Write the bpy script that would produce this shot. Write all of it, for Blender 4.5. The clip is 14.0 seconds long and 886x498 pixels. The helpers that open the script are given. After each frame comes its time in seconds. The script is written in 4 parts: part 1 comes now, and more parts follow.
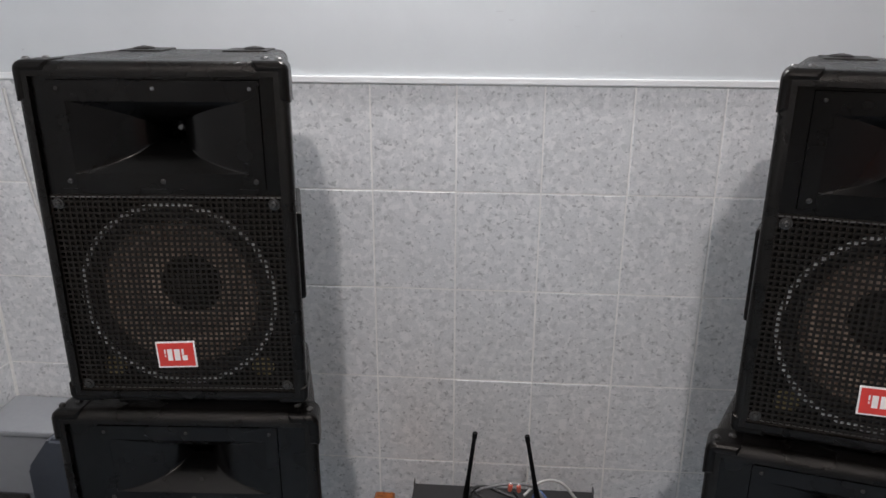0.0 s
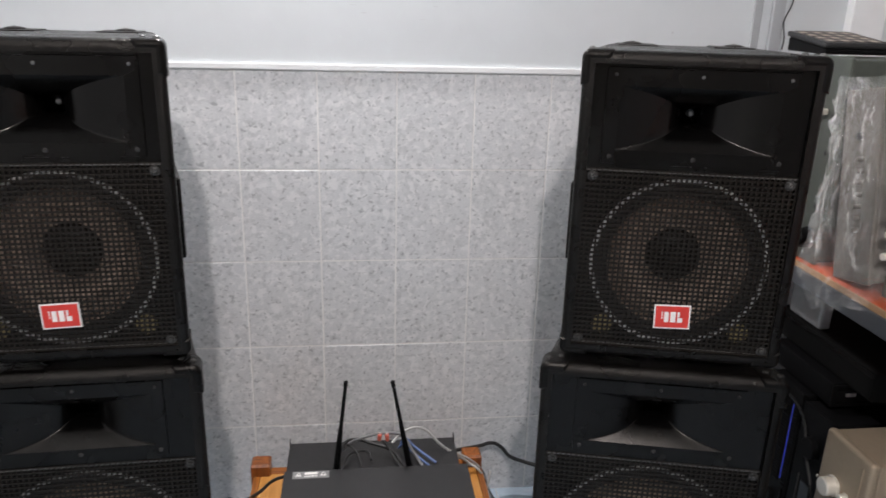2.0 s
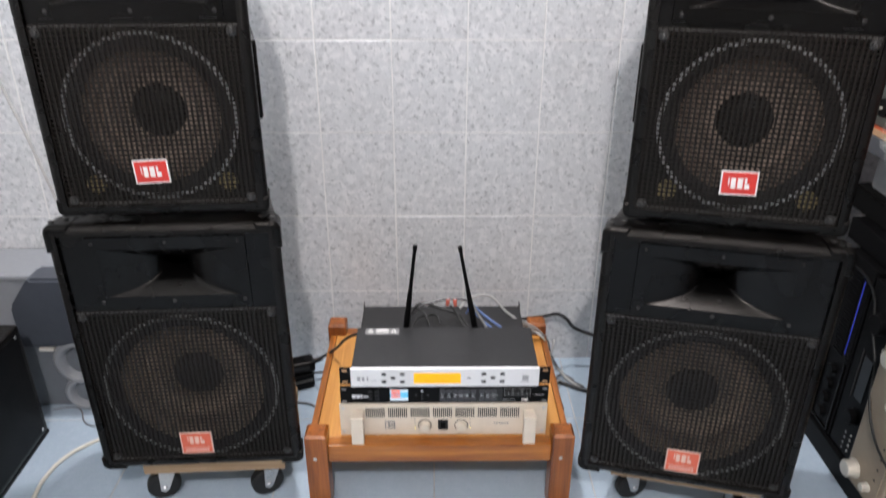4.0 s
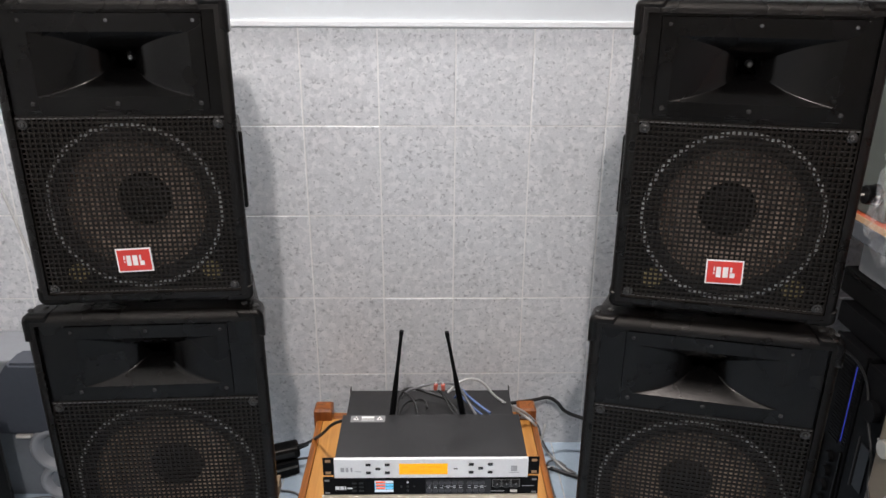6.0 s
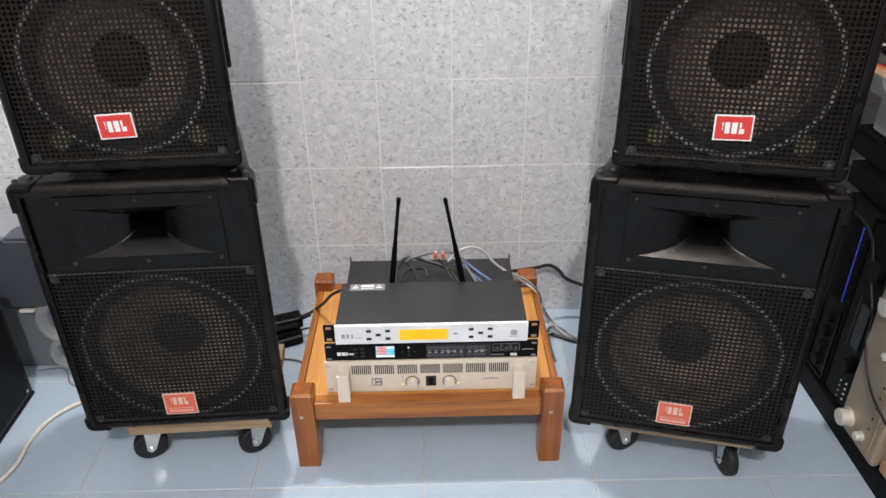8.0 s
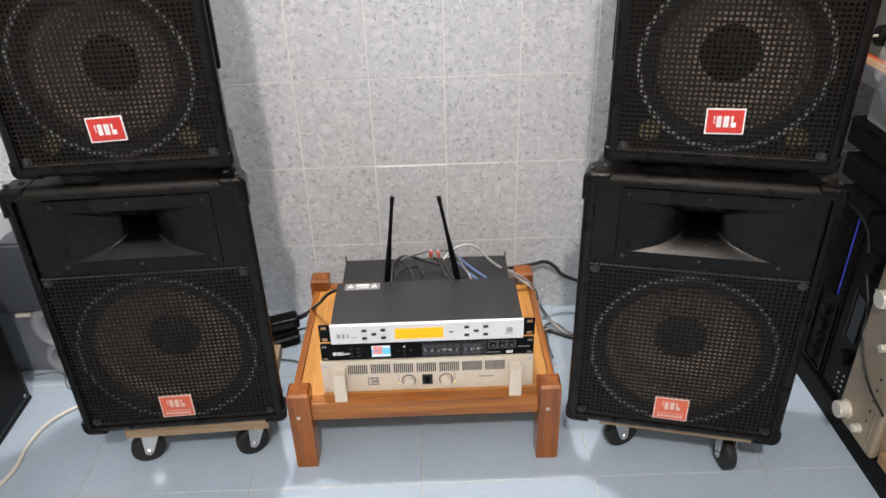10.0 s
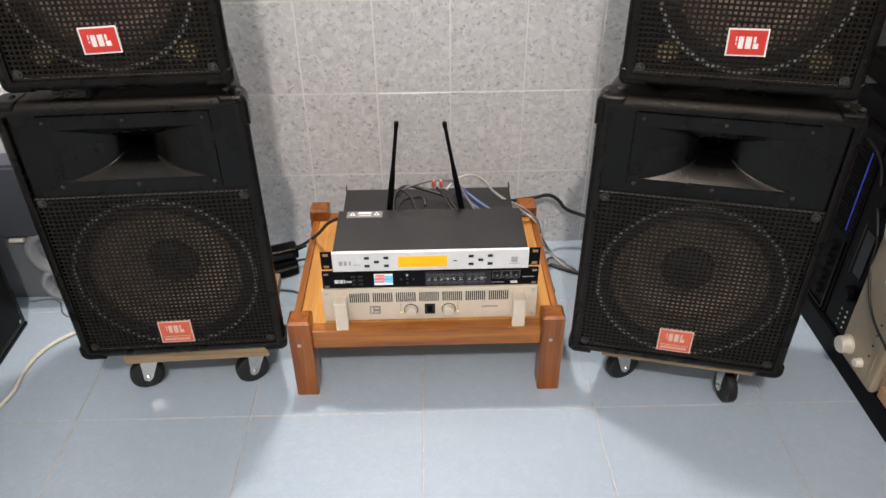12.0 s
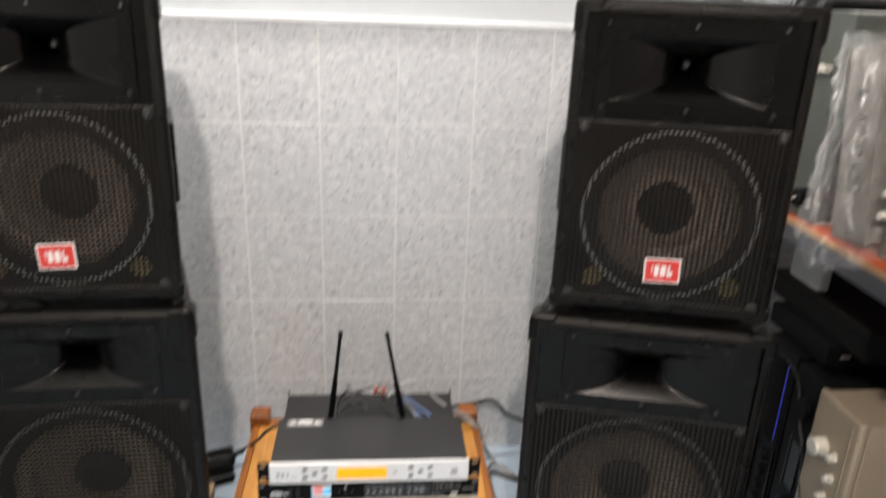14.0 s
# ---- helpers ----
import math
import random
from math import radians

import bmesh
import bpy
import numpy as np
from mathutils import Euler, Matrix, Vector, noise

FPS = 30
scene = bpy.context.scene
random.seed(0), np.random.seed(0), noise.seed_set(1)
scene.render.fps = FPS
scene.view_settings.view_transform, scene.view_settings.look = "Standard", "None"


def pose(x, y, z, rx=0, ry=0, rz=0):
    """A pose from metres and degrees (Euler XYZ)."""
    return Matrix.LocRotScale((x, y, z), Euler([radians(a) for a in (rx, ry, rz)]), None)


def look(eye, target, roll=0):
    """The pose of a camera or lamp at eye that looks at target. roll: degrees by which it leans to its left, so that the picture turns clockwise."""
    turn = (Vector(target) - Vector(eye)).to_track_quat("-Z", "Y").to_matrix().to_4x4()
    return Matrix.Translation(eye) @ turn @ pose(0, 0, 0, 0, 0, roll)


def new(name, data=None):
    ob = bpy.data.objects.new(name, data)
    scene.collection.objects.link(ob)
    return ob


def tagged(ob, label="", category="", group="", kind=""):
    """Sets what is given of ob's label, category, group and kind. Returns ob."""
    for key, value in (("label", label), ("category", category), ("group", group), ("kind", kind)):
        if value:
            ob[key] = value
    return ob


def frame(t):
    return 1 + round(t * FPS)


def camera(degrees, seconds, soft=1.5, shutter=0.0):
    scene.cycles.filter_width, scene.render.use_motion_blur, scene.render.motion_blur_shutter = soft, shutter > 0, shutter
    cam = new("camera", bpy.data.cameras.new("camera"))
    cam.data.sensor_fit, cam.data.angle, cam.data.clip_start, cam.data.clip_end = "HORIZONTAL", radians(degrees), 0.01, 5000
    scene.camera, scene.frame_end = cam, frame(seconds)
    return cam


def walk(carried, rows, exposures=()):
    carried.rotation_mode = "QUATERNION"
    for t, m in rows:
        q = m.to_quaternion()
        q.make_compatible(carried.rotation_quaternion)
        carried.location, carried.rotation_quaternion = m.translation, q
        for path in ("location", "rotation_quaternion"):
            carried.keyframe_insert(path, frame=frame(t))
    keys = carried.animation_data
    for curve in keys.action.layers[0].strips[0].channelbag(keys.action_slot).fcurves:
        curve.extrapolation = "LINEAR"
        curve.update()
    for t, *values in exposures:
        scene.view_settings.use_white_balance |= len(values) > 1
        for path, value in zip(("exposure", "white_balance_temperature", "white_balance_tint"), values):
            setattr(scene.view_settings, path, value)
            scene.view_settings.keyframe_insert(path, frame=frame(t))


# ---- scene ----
cam = camera(61.8, 14.0, shutter=0.4)
PATH = [
    (0, (0.098, -1.702, 1.441), (-0.044, 0.185, 0.792), 0.2),
    (0.5, (0.097, -1.692, 1.44), (0.014, 0.201, 0.802), 0.4),
    (1, (0.031, -1.714, 1.404), (0.317, 0.161, 0.768), 2.9),
    (1.5, (0.067, -1.826, 1.423), (0.374, 0.05, 0.803), 2.9),
    (2, (0.092, -1.904, 1.413), (0.326, -0.019, 0.787), 1.6),
    (2.5, (0.092, -1.935, 1.402), (0.186, -0.079, 0.663), 0.4),
    (3, (0.11, -1.949, 1.357), (0.182, -0.173, 0.441), 0.8),
    (3.5, (0.115, -1.955, 1.351), (0.161, -0.199, 0.395), 0.6),
    (4, (0.113, -1.966, 1.373), (0.135, -0.176, 0.48), 0.2),
    (4.2, (0.107, -1.973, 1.398), (0.13, -0.135, 0.608), 0.4),
    (6.3, (0.141, -1.932, 1.402), (0.181, -0.067, 0.681), 0.2),
    (6.5, (0.145, -1.925, 1.389), (0.182, -0.095, 0.583), -0.1),
    (7, (0.145, -1.913, 1.359), (0.177, -0.168, 0.382), -0.5),
    (7.5, (0.145, -1.913, 1.354), (0.172, -0.189, 0.341), -0.6),
    (9.8, (0.165, -1.905, 1.36), (0.177, -0.182, 0.345), -1.7),
    (10, (0.161, -1.909, 1.354), (0.181, -0.188, 0.334), -1.7),
    (10.5, (0.153, -1.906, 1.315), (0.175, -0.234, 0.219), -1.8),
    (11, (0.147, -1.905, 1.293), (0.177, -0.25, 0.171), -1.9),
    (11.5, (0.139, -1.897, 1.289), (0.165, -0.257, 0.143), -1.5),
    (12, (0.133, -1.899, 1.305), (0.17, -0.26, 0.159), -0.5),
    (12.5, (0.128, -1.887, 1.316), (0.182, -0.24, 0.182), 0.7),
    (13, (0.122, -1.905, 1.328), (0.18, -0.232, 0.234), 1.4),
    (13.5, (0.122, -1.909, 1.337), (0.173, -0.206, 0.289), 1.8),
    (14, (0.144, -1.929, 1.375), (0.327, -0.063, 0.679), 2.2),
]
walk(cam, [(t, look(eye, target, roll)) for t, eye, target, roll in PATH],
     exposures=[(0, 0.0, 6600, 15), (0.6, 0.03, 6580, 15), (1.0, 0.22, 6600, 15), (1.5, 0.3, 6630, 15), (2.2, 0.36, 6650, 15), (2.6, 0.42, 6620, 15), (3, 0.73, 6570, 15), (4.2, 0.74, 6500, 15), (6.4, 0.48, 6680, 15), (7, 0.76, 6620, 15), (7.5, 0.82, 6640, 14), (10, 0.84, 6840, 14), (11, 0.73, 6820, 14), (12, 0.75, 7120, 15), (13.5, 0.78, 7120, 15), (14, 0.74, 7100, 14)])

# ---- light ----
world = bpy.data.worlds.new("world")
scene.world = world
world.use_nodes = True
world.node_tree.nodes["Background"].inputs[0].default_value = (0.55, 0.54, 0.53, 1)
world.node_tree.nodes["Background"].inputs[1].default_value = 0.05


def area_lamp(name, eye, target, sx, sy, watts, colour):
    data = bpy.data.lights.new(name, "AREA")
    data.shape, data.size, data.size_y, data.energy, data.color = "RECTANGLE", sx, sy, watts, colour
    lamp = new(name, data)
    lamp.matrix_world = look(eye, target)
    return tagged(lamp, kind="structure")


bulb = bpy.data.lights.new("room_lamp", "POINT")
bulb.energy, bulb.color, bulb.shadow_soft_size = 130, (1.0, 0.97, 0.94), 0.06
room_lamp = tagged(new("room_lamp", bulb), kind="structure")
room_lamp.location = (0.07, -3.0, 3.0)
area_lamp("wall_lamp", (-0.1, -0.12, 2.25), (0.15, -0.75, 0.0), 0.16, 0.06, 18.0, (0.98, 0.98, 0.97))


# ---- materials ----
def nodes_of(name):
    m = bpy.data.materials.new(name)
    m.use_nodes = True
    return m, m.node_tree.nodes, m.node_tree.links, m.node_tree.nodes["Principled BSDF"]


def mat(name, colour, rough=0.5, metal=0.0, scale=60.0, vary=0.12, bump=0.0, bump_scale=None, coat=0.0, spec=0.5, emit=None, glow=0.0, sheen=None):
    """A surface with fine grain and broad wear, in object space."""
    m, n, l, p = nodes_of(name)
    tc = n.new("ShaderNodeTexCoord")
    fine, broad = n.new("ShaderNodeTexNoise"), n.new("ShaderNodeTexNoise")
    fine.inputs["Scale"].default_value, fine.inputs["Detail"].default_value = scale, 6
    broad.inputs["Scale"].default_value, broad.inputs["Detail"].default_value = scale / 12, 4
    for t in (fine, broad):
        l.new(tc.outputs["Object"], t.inputs["Vector"])
    mix = n.new("ShaderNodeMath")
    mix.operation = "ADD"
    l.new(fine.outputs[0], mix.inputs[0]), l.new(broad.outputs[0], mix.inputs[1])
    ramp = n.new("ShaderNodeMapRange")
    ramp.inputs["From Min"].default_value, ramp.inputs["From Max"].default_value = 0.6, 1.4
    ramp.inputs["To Min"].default_value, ramp.inputs["To Max"].default_value = 1 - vary, 1 + vary
    l.new(mix.outputs[0], ramp.inputs["Value"])
    scaled = n.new("ShaderNodeVectorMath")
    scaled.operation = "SCALE"
    scaled.inputs[0].default_value = colour[:3]
    l.new(ramp.outputs[0], scaled.inputs["Scale"])
    l.new(scaled.outputs[0], p.inputs["Base Color"])
    rr = n.new("ShaderNodeMapRange")
    rr.inputs["From Min"].default_value, rr.inputs["From Max"].default_value = 0.3, 0.7
    rr.inputs["To Min"].default_value, rr.inputs["To Max"].default_value = max(0.03, rough - 0.08), min(1, rough + 0.08)
    l.new(broad.outputs[0], rr.inputs["Value"])
    l.new(rr.outputs[0], p.inputs["Roughness"])
    p.inputs["Metallic"].default_value, p.inputs["Coat Weight"].default_value = metal, coat
    p.inputs["Specular IOR Level"].default_value = spec
    if sheen:
        p.inputs["Specular Tint"].default_value = (*sheen, 1)
    if bump:
        bt = n.new("ShaderNodeTexNoise")
        bt.inputs["Scale"].default_value, bt.inputs["Detail"].default_value = bump_scale or scale * 3, 3
        l.new(tc.outputs["Object"], bt.inputs["Vector"])
        b = n.new("ShaderNodeBump")
        b.inputs["Strength"].default_value, b.inputs["Distance"].default_value = bump, 0.002
        l.new(bt.outputs[0], b.inputs["Height"]), l.new(b.outputs[0], p.inputs["Normal"])
    if emit:
        p.inputs["Emission Color"].default_value, p.inputs["Emission Strength"].default_value = (*emit, 1), glow
    return m


def tile_material(name, base, light, dark, scale, patch, speck, rough):
    """Mottled glazed tile: soft clouds, pale patches and dark flecks, shifted from tile to tile."""
    m, n, l, p = nodes_of(name)
    tc, info = n.new("ShaderNodeTexCoord"), n.new("ShaderNodeObjectInfo")
    shift = n.new("ShaderNodeVectorMath")
    shift.operation = "SCALE"
    shift.inputs[0].default_value = (13.0, 7.0, 5.0)
    l.new(info.outputs["Random"], shift.inputs["Scale"])
    add = n.new("ShaderNodeVectorMath")
    l.new(tc.outputs["Object"], add.inputs[0]), l.new(shift.outputs[0], add.inputs[1])

    def layer(size, detail, warp, lo, hi, most):
        t, g = n.new("ShaderNodeTexNoise"), n.new("ShaderNodeMapRange")
        t.inputs["Scale"].default_value, t.inputs["Detail"].default_value, t.inputs["Distortion"].default_value = size, detail, warp
        l.new(add.outputs[0], t.inputs["Vector"])
        g.inputs["From Min"].default_value, g.inputs["From Max"].default_value = lo, hi
        g.inputs["To Min"].default_value, g.inputs["To Max"].default_value = 0.0, most
        l.new(t.outputs[0], g.inputs["Value"])
        return t, g

    def blend(first, factor, colour):
        x = n.new("ShaderNodeMix")
        x.data_type = "RGBA"
        l.new(factor.outputs[0], x.inputs["Factor"])
        if isinstance(first, tuple):
            x.inputs["A"].default_value = (*first, 1)
        else:
            l.new(first.outputs["Result"], x.inputs["A"])
        x.inputs["B"].default_value = (*colour, 1)
        return x

    cloud, g0 = layer(scale * 0.5, 4, 0.2, 0.35, 0.68, 0.30)
    _, g1 = layer(scale * 1.3, 2, 0.3, 0.51, 0.61, patch)
    _, g2 = layer(scale * 2.3, 2, 0.3, 0.60, 0.70, speck)
    _, g3 = layer(scale * 6, 2, 0.0, 0.40, 0.70, 0.35)
    _, g4 = layer(scale * 1.6, 3, 0.3, 0.54, 0.64, speck * 0.75)
    mid = tuple((a + b) / 2 for a, b in zip(base, dark))
    out = blend(blend(blend(blend(blend(base, g0, mid), g3, light), g1, light), g4, mid), g2, dark)
    l.new(out.outputs["Result"], p.inputs["Base Color"])
    p.inputs["Roughness"].default_value = rough
    b = n.new("ShaderNodeBump")
    b.inputs["Strength"].default_value, b.inputs["Distance"].default_value = 0.05, 0.002
    l.new(cloud.outputs[0], b.inputs["Height"]), l.new(b.outputs[0], p.inputs["Normal"])
    return m


def wood_material(name, dark, light, axis, rough=0.32):
    m, n, l, p = nodes_of(name)
    tc, mp = n.new("ShaderNodeTexCoord"), n.new("ShaderNodeMapping")
    stretch = [38.0, 38.0, 38.0]
    stretch["xyz".index(axis)] = 2.2
    mp.inputs["Scale"].default_value = stretch
    l.new(tc.outputs["Object"], mp.inputs["Vector"])
    grain, fine = n.new("ShaderNodeTexNoise"), n.new("ShaderNodeTexNoise")
    grain.inputs["Scale"].default_value, grain.inputs["Detail"].default_value, grain.inputs["Distortion"].default_value = 1.0, 5, 1.5
    fine.inputs["Scale"].default_value, fine.inputs["Detail"].default_value = 6.0, 4
    l.new(mp.outputs[0], grain.inputs["Vector"]), l.new(mp.outputs[0], fine.inputs["Vector"])
    s = n.new("ShaderNodeMath")
    s.operation = "MULTIPLY_ADD"
    l.new(fine.outputs[0], s.inputs[0])
    s.inputs[1].default_value = 0.3
    l.new(grain.outputs[0], s.inputs[2])
    ramp = n.new("ShaderNodeValToRGB")
    ramp.color_ramp.elements[0].position, ramp.color_ramp.elements[1].position = 0.42, 0.85
    ramp.color_ramp.elements[0].color, ramp.color_ramp.elements[1].color = (*dark, 1), (*light, 1)
    l.new(s.outputs[0], ramp.inputs[0]), l.new(ramp.outputs[0], p.inputs["Base Color"])
    p.inputs["Roughness"].default_value, p.inputs["Coat Weight"].default_value, p.inputs["Coat Roughness"].default_value = rough, 0.18, 0.15
    return m


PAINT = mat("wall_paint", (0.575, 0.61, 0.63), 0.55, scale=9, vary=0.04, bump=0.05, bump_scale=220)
PAINT_DIM = mat("dimmed_tan_paint", (0.36, 0.34, 0.31), 0.6, scale=9, vary=0.06)
# wall paint greyed to hold the shade of east wall and corner strips
PAINT_SHADE = mat("shaded_grey_paint", (0.36, 0.375, 0.39), 0.5, scale=9, vary=0.05)
SCUFF = mat("paint_scuff", (0.5, 0.52, 0.54), 0.6, scale=40, vary=0.1)
CEIL = mat("ceiling_paint", (0.45, 0.45, 0.45), 0.8, scale=8, vary=0.03)
TRIM = mat("trim_white", (0.77, 0.79, 0.80), 0.35, scale=20, vary=0.04)
GROUT = mat("grout", (0.80, 0.80, 0.79), 0.8, scale=90, vary=0.12)
FLOOR_GROUT = mat("floor_grout", (0.46, 0.46, 0.45), 0.85, scale=60, vary=0.3)
WALL_TILE = tile_material("wall_tile_glaze", (0.62, 0.64, 0.655), (0.80, 0.805, 0.815), (0.30, 0.32, 0.335), 40, 0.55, 0.75, 0.34)
FLOOR_TILE = tile_material("floor_tile_glaze", (0.375, 0.465, 0.55), (0.435, 0.52, 0.605), (0.325, 0.41, 0.49), 34, 0.25, 0.25, 0.14)
TOLEX = mat("black_tolex", (0.0022, 0.0018, 0.0016), 0.3, scale=160, vary=0.3, bump=0.6, bump_scale=480, spec=0.26, sheen=(1.0, 0.95, 0.9))
PLASTIC = mat("black_plastic", (0.003, 0.003, 0.0032), 0.38, scale=120, vary=0.2, bump=0.2, bump_scale=600, spec=0.1)
HORN = mat("horn_plastic", (0.0013, 0.0012, 0.0012), 0.26, scale=120, vary=0.2, bump=0.06, bump_scale=600, spec=0.25, sheen=(1.0, 0.95, 0.91))
CAP = mat("corner_plastic", (0.0024, 0.0021, 0.002), 0.3, scale=90, vary=0.25, bump=0.25, bump_scale=420, spec=0.19, sheen=(1.0, 0.95, 0.9))
BAFFLE = mat("baffle_black", (0.005, 0.005, 0.005), 0.8, scale=60, spec=0.1)
GRILLE = mat("grille_black", (0.006, 0.005, 0.0042), 0.42, 0.0, scale=200, vary=0.4, spec=0.3, sheen=(1.0, 0.9, 0.82))
# patchy grey for the dashes along the grille's edges
LIP = mat("patchy_grille_edge", (0.10, 0.095, 0.09), 0.4, 0.2, scale=45, vary=0.75)
CONE = mat("paper_cone", (0.43, 0.325, 0.26), 0.8, scale=70, vary=0.22)
CONE_DARK = mat("dark_paper_cone", (0.46, 0.345, 0.255), 0.8, scale=70, vary=0.25)
DUST_WORN = mat("faded_dust_cap", (0.045, 0.04, 0.036), 0.7, scale=80, spec=0.25)
DUST = mat("dust_cap", (0.008, 0.008, 0.008), 0.6, scale=80, spec=0.25)
RUBBER = mat("rubber", (0.007, 0.007, 0.007), 0.6, scale=100, vary=0.3)
GASKET = mat("bright_gasket", (0.8, 0.8, 0.8), 0.4, 0.1, scale=120)
GASKET_DIM = mat("dull_gasket", (0.42, 0.42, 0.41), 0.5, 0.1, scale=120)
FOAM = mat("port_foam", (0.50, 0.40, 0.19), 0.9, scale=120, vary=0.3)
STEEL = mat("steel", (0.6, 0.6, 0.6), 0.3, 0.9, scale=150)
DULL_STEEL = mat("dull_steel", (0.22, 0.22, 0.22), 0.3, 0.8, scale=150)
BLACK_STEEL = mat("black_screw", (0.035, 0.034, 0.033), 0.38, 0.2, scale=150, spec=0.3)
RED = mat("badge_red", (0.60, 0.035, 0.025), 0.35, scale=80, vary=0.06)
RED_FADED = mat("badge_orange", (0.66, 0.12, 0.06), 0.45, scale=80, vary=0.15)
WHITE = mat("badge_white", (0.8, 0.78, 0.76), 0.4, scale=80, vary=0.06)
PALE_PINK = mat("badge_pale", (0.72, 0.5, 0.42), 0.5, scale=80, vary=0.12)
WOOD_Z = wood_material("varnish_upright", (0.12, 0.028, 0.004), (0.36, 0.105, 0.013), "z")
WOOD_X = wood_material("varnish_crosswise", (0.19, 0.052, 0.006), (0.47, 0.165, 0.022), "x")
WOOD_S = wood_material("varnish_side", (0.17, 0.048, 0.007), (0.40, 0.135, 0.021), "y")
# same varnish lightened on the top boards for light from above
WOOD_Y = wood_material("varnish_lit_top", (0.44, 0.175, 0.035), (0.62, 0.30, 0.075), "y")
PLY = wood_material("plywood", (0.24, 0.155, 0.085), (0.36, 0.25, 0.15), "x", 0.7)
CREAM = mat("cream_enamel", (0.68, 0.60, 0.49), 0.4, scale=60, vary=0.06)
GEAR = mat("black_enamel", (0.016, 0.016, 0.017), 0.42, 0.1, scale=180, vary=0.2, bump=0.15, bump_scale=700)
GEAR_FRONT = mat("black_faceplate", (0.0042, 0.0042, 0.0046), 0.42, scale=120, vary=0.2, spec=0.07)
SILVER = mat("brushed_silver", (0.78, 0.78, 0.78), 0.36, 0.15, scale=140, vary=0.05)
INK = mat("ink_black", (0.01, 0.01, 0.01), 0.5)
LIGHT_INK = mat("print_white", (0.75, 0.77, 0.8), 0.5)
PALE_INK = mat("print_pale_grey", (0.36, 0.36, 0.37), 0.5)
GREY_INK = mat("print_grey", (0.2, 0.2, 0.2), 0.5)
LCD = mat("amber_display", (0.12, 0.05, 0.0), 0.4, scale=60, vary=0.05, emit=(1.0, 0.47, 0.0), glow=0.68)
LCD_DARK = mat("amber_text", (0.6, 0.25, 0.0), 0.4, emit=(0.9, 0.24, 0.0), glow=0.5)
SCREEN_W = mat("screen_white", (0.3, 0.36, 0.42), 0.3, emit=(0.75, 0.9, 1.0), glow=0.4)
SCREEN_B = mat("screen_blue", (0.1, 0.4, 0.6), 0.3, emit=(0.1, 0.5, 0.8), glow=0.4)
SCREEN_R = mat("screen_red", (0.6, 0.1, 0.05), 0.3, emit=(0.9, 0.16, 0.06), glow=0.5)
BLUE_LED = mat("blue_strip", (0.02, 0.03, 0.4), 0.3, emit=(0.12, 0.18, 0.75), glow=0.06)
JACK = mat("jack_ring", (0.075, 0.075, 0.08), 0.35, 0.4, scale=90)
GREEN_LED = mat("yellow_led", (0.5, 0.5, 0.05), 0.4, emit=(0.9, 0.8, 0.1), glow=1.2)
GOLD = mat("champagne_metal", (0.35, 0.28, 0.205), 0.42, 0.25, scale=90, vary=0.06)
KNOB = mat("pale_knob", (0.78, 0.74, 0.66), 0.3, 0.4, scale=90, vary=0.05)
# beige and green metals darkened for the shade over the shelf amplifiers
BEIGE = mat("beige_metal", (0.125, 0.115, 0.1), 0.45, 0.2, scale=60, vary=0.12)
MINT = mat("shaded_green_metal", (0.066, 0.074, 0.064), 0.45, 0.1, scale=60, vary=0.12)
GREYBLUE = mat("grey_blue_plastic", (0.058, 0.066, 0.082), 0.45, scale=60, vary=0.08, bump=0.1)
PALEGREY = mat("pale_grey_plastic", (0.27, 0.285, 0.305), 0.4, scale=60, vary=0.06)
DULLWHITE = mat("dull_white_plastic", (0.38, 0.385, 0.39), 0.5, scale=40, vary=0.12)
MIDGREY = mat("mid_grey_plastic", (0.15, 0.165, 0.185), 0.4, scale=60, vary=0.08)
OFFWHITE = mat("off_white_plastic", (0.74, 0.71, 0.67), 0.4, scale=60, vary=0.05)
SHELF_STEEL = mat("grey_shelf_steel", (0.07, 0.075, 0.084), 0.4, 0.2, scale=60, vary=0.1)
ORANGE = mat("orange_board", (0.42, 0.068, 0.02), 0.55, scale=60, vary=0.2)
TANWOOD = mat("raw_wood_edge", (0.36, 0.21, 0.11), 0.7, scale=60, vary=0.2)
GREYCABLE = mat("grey_cable", (0.15, 0.15, 0.155), 0.5, scale=90)
PALECABLE = mat("pale_cable", (0.46, 0.46, 0.45), 0.5, scale=90)
WHITECABLE = mat("ivory_cable", (0.66, 0.63, 0.54), 0.5, scale=90)
BLACKCABLE = mat("black_cable", (0.018, 0.018, 0.018), 0.45, scale=90)
BLUECABLE = mat("blue_cable", (0.10, 0.16, 0.34), 0.5, scale=90)
REDPLUG = mat("red_plug", (0.72, 0.17, 0.12), 0.45, scale=90)


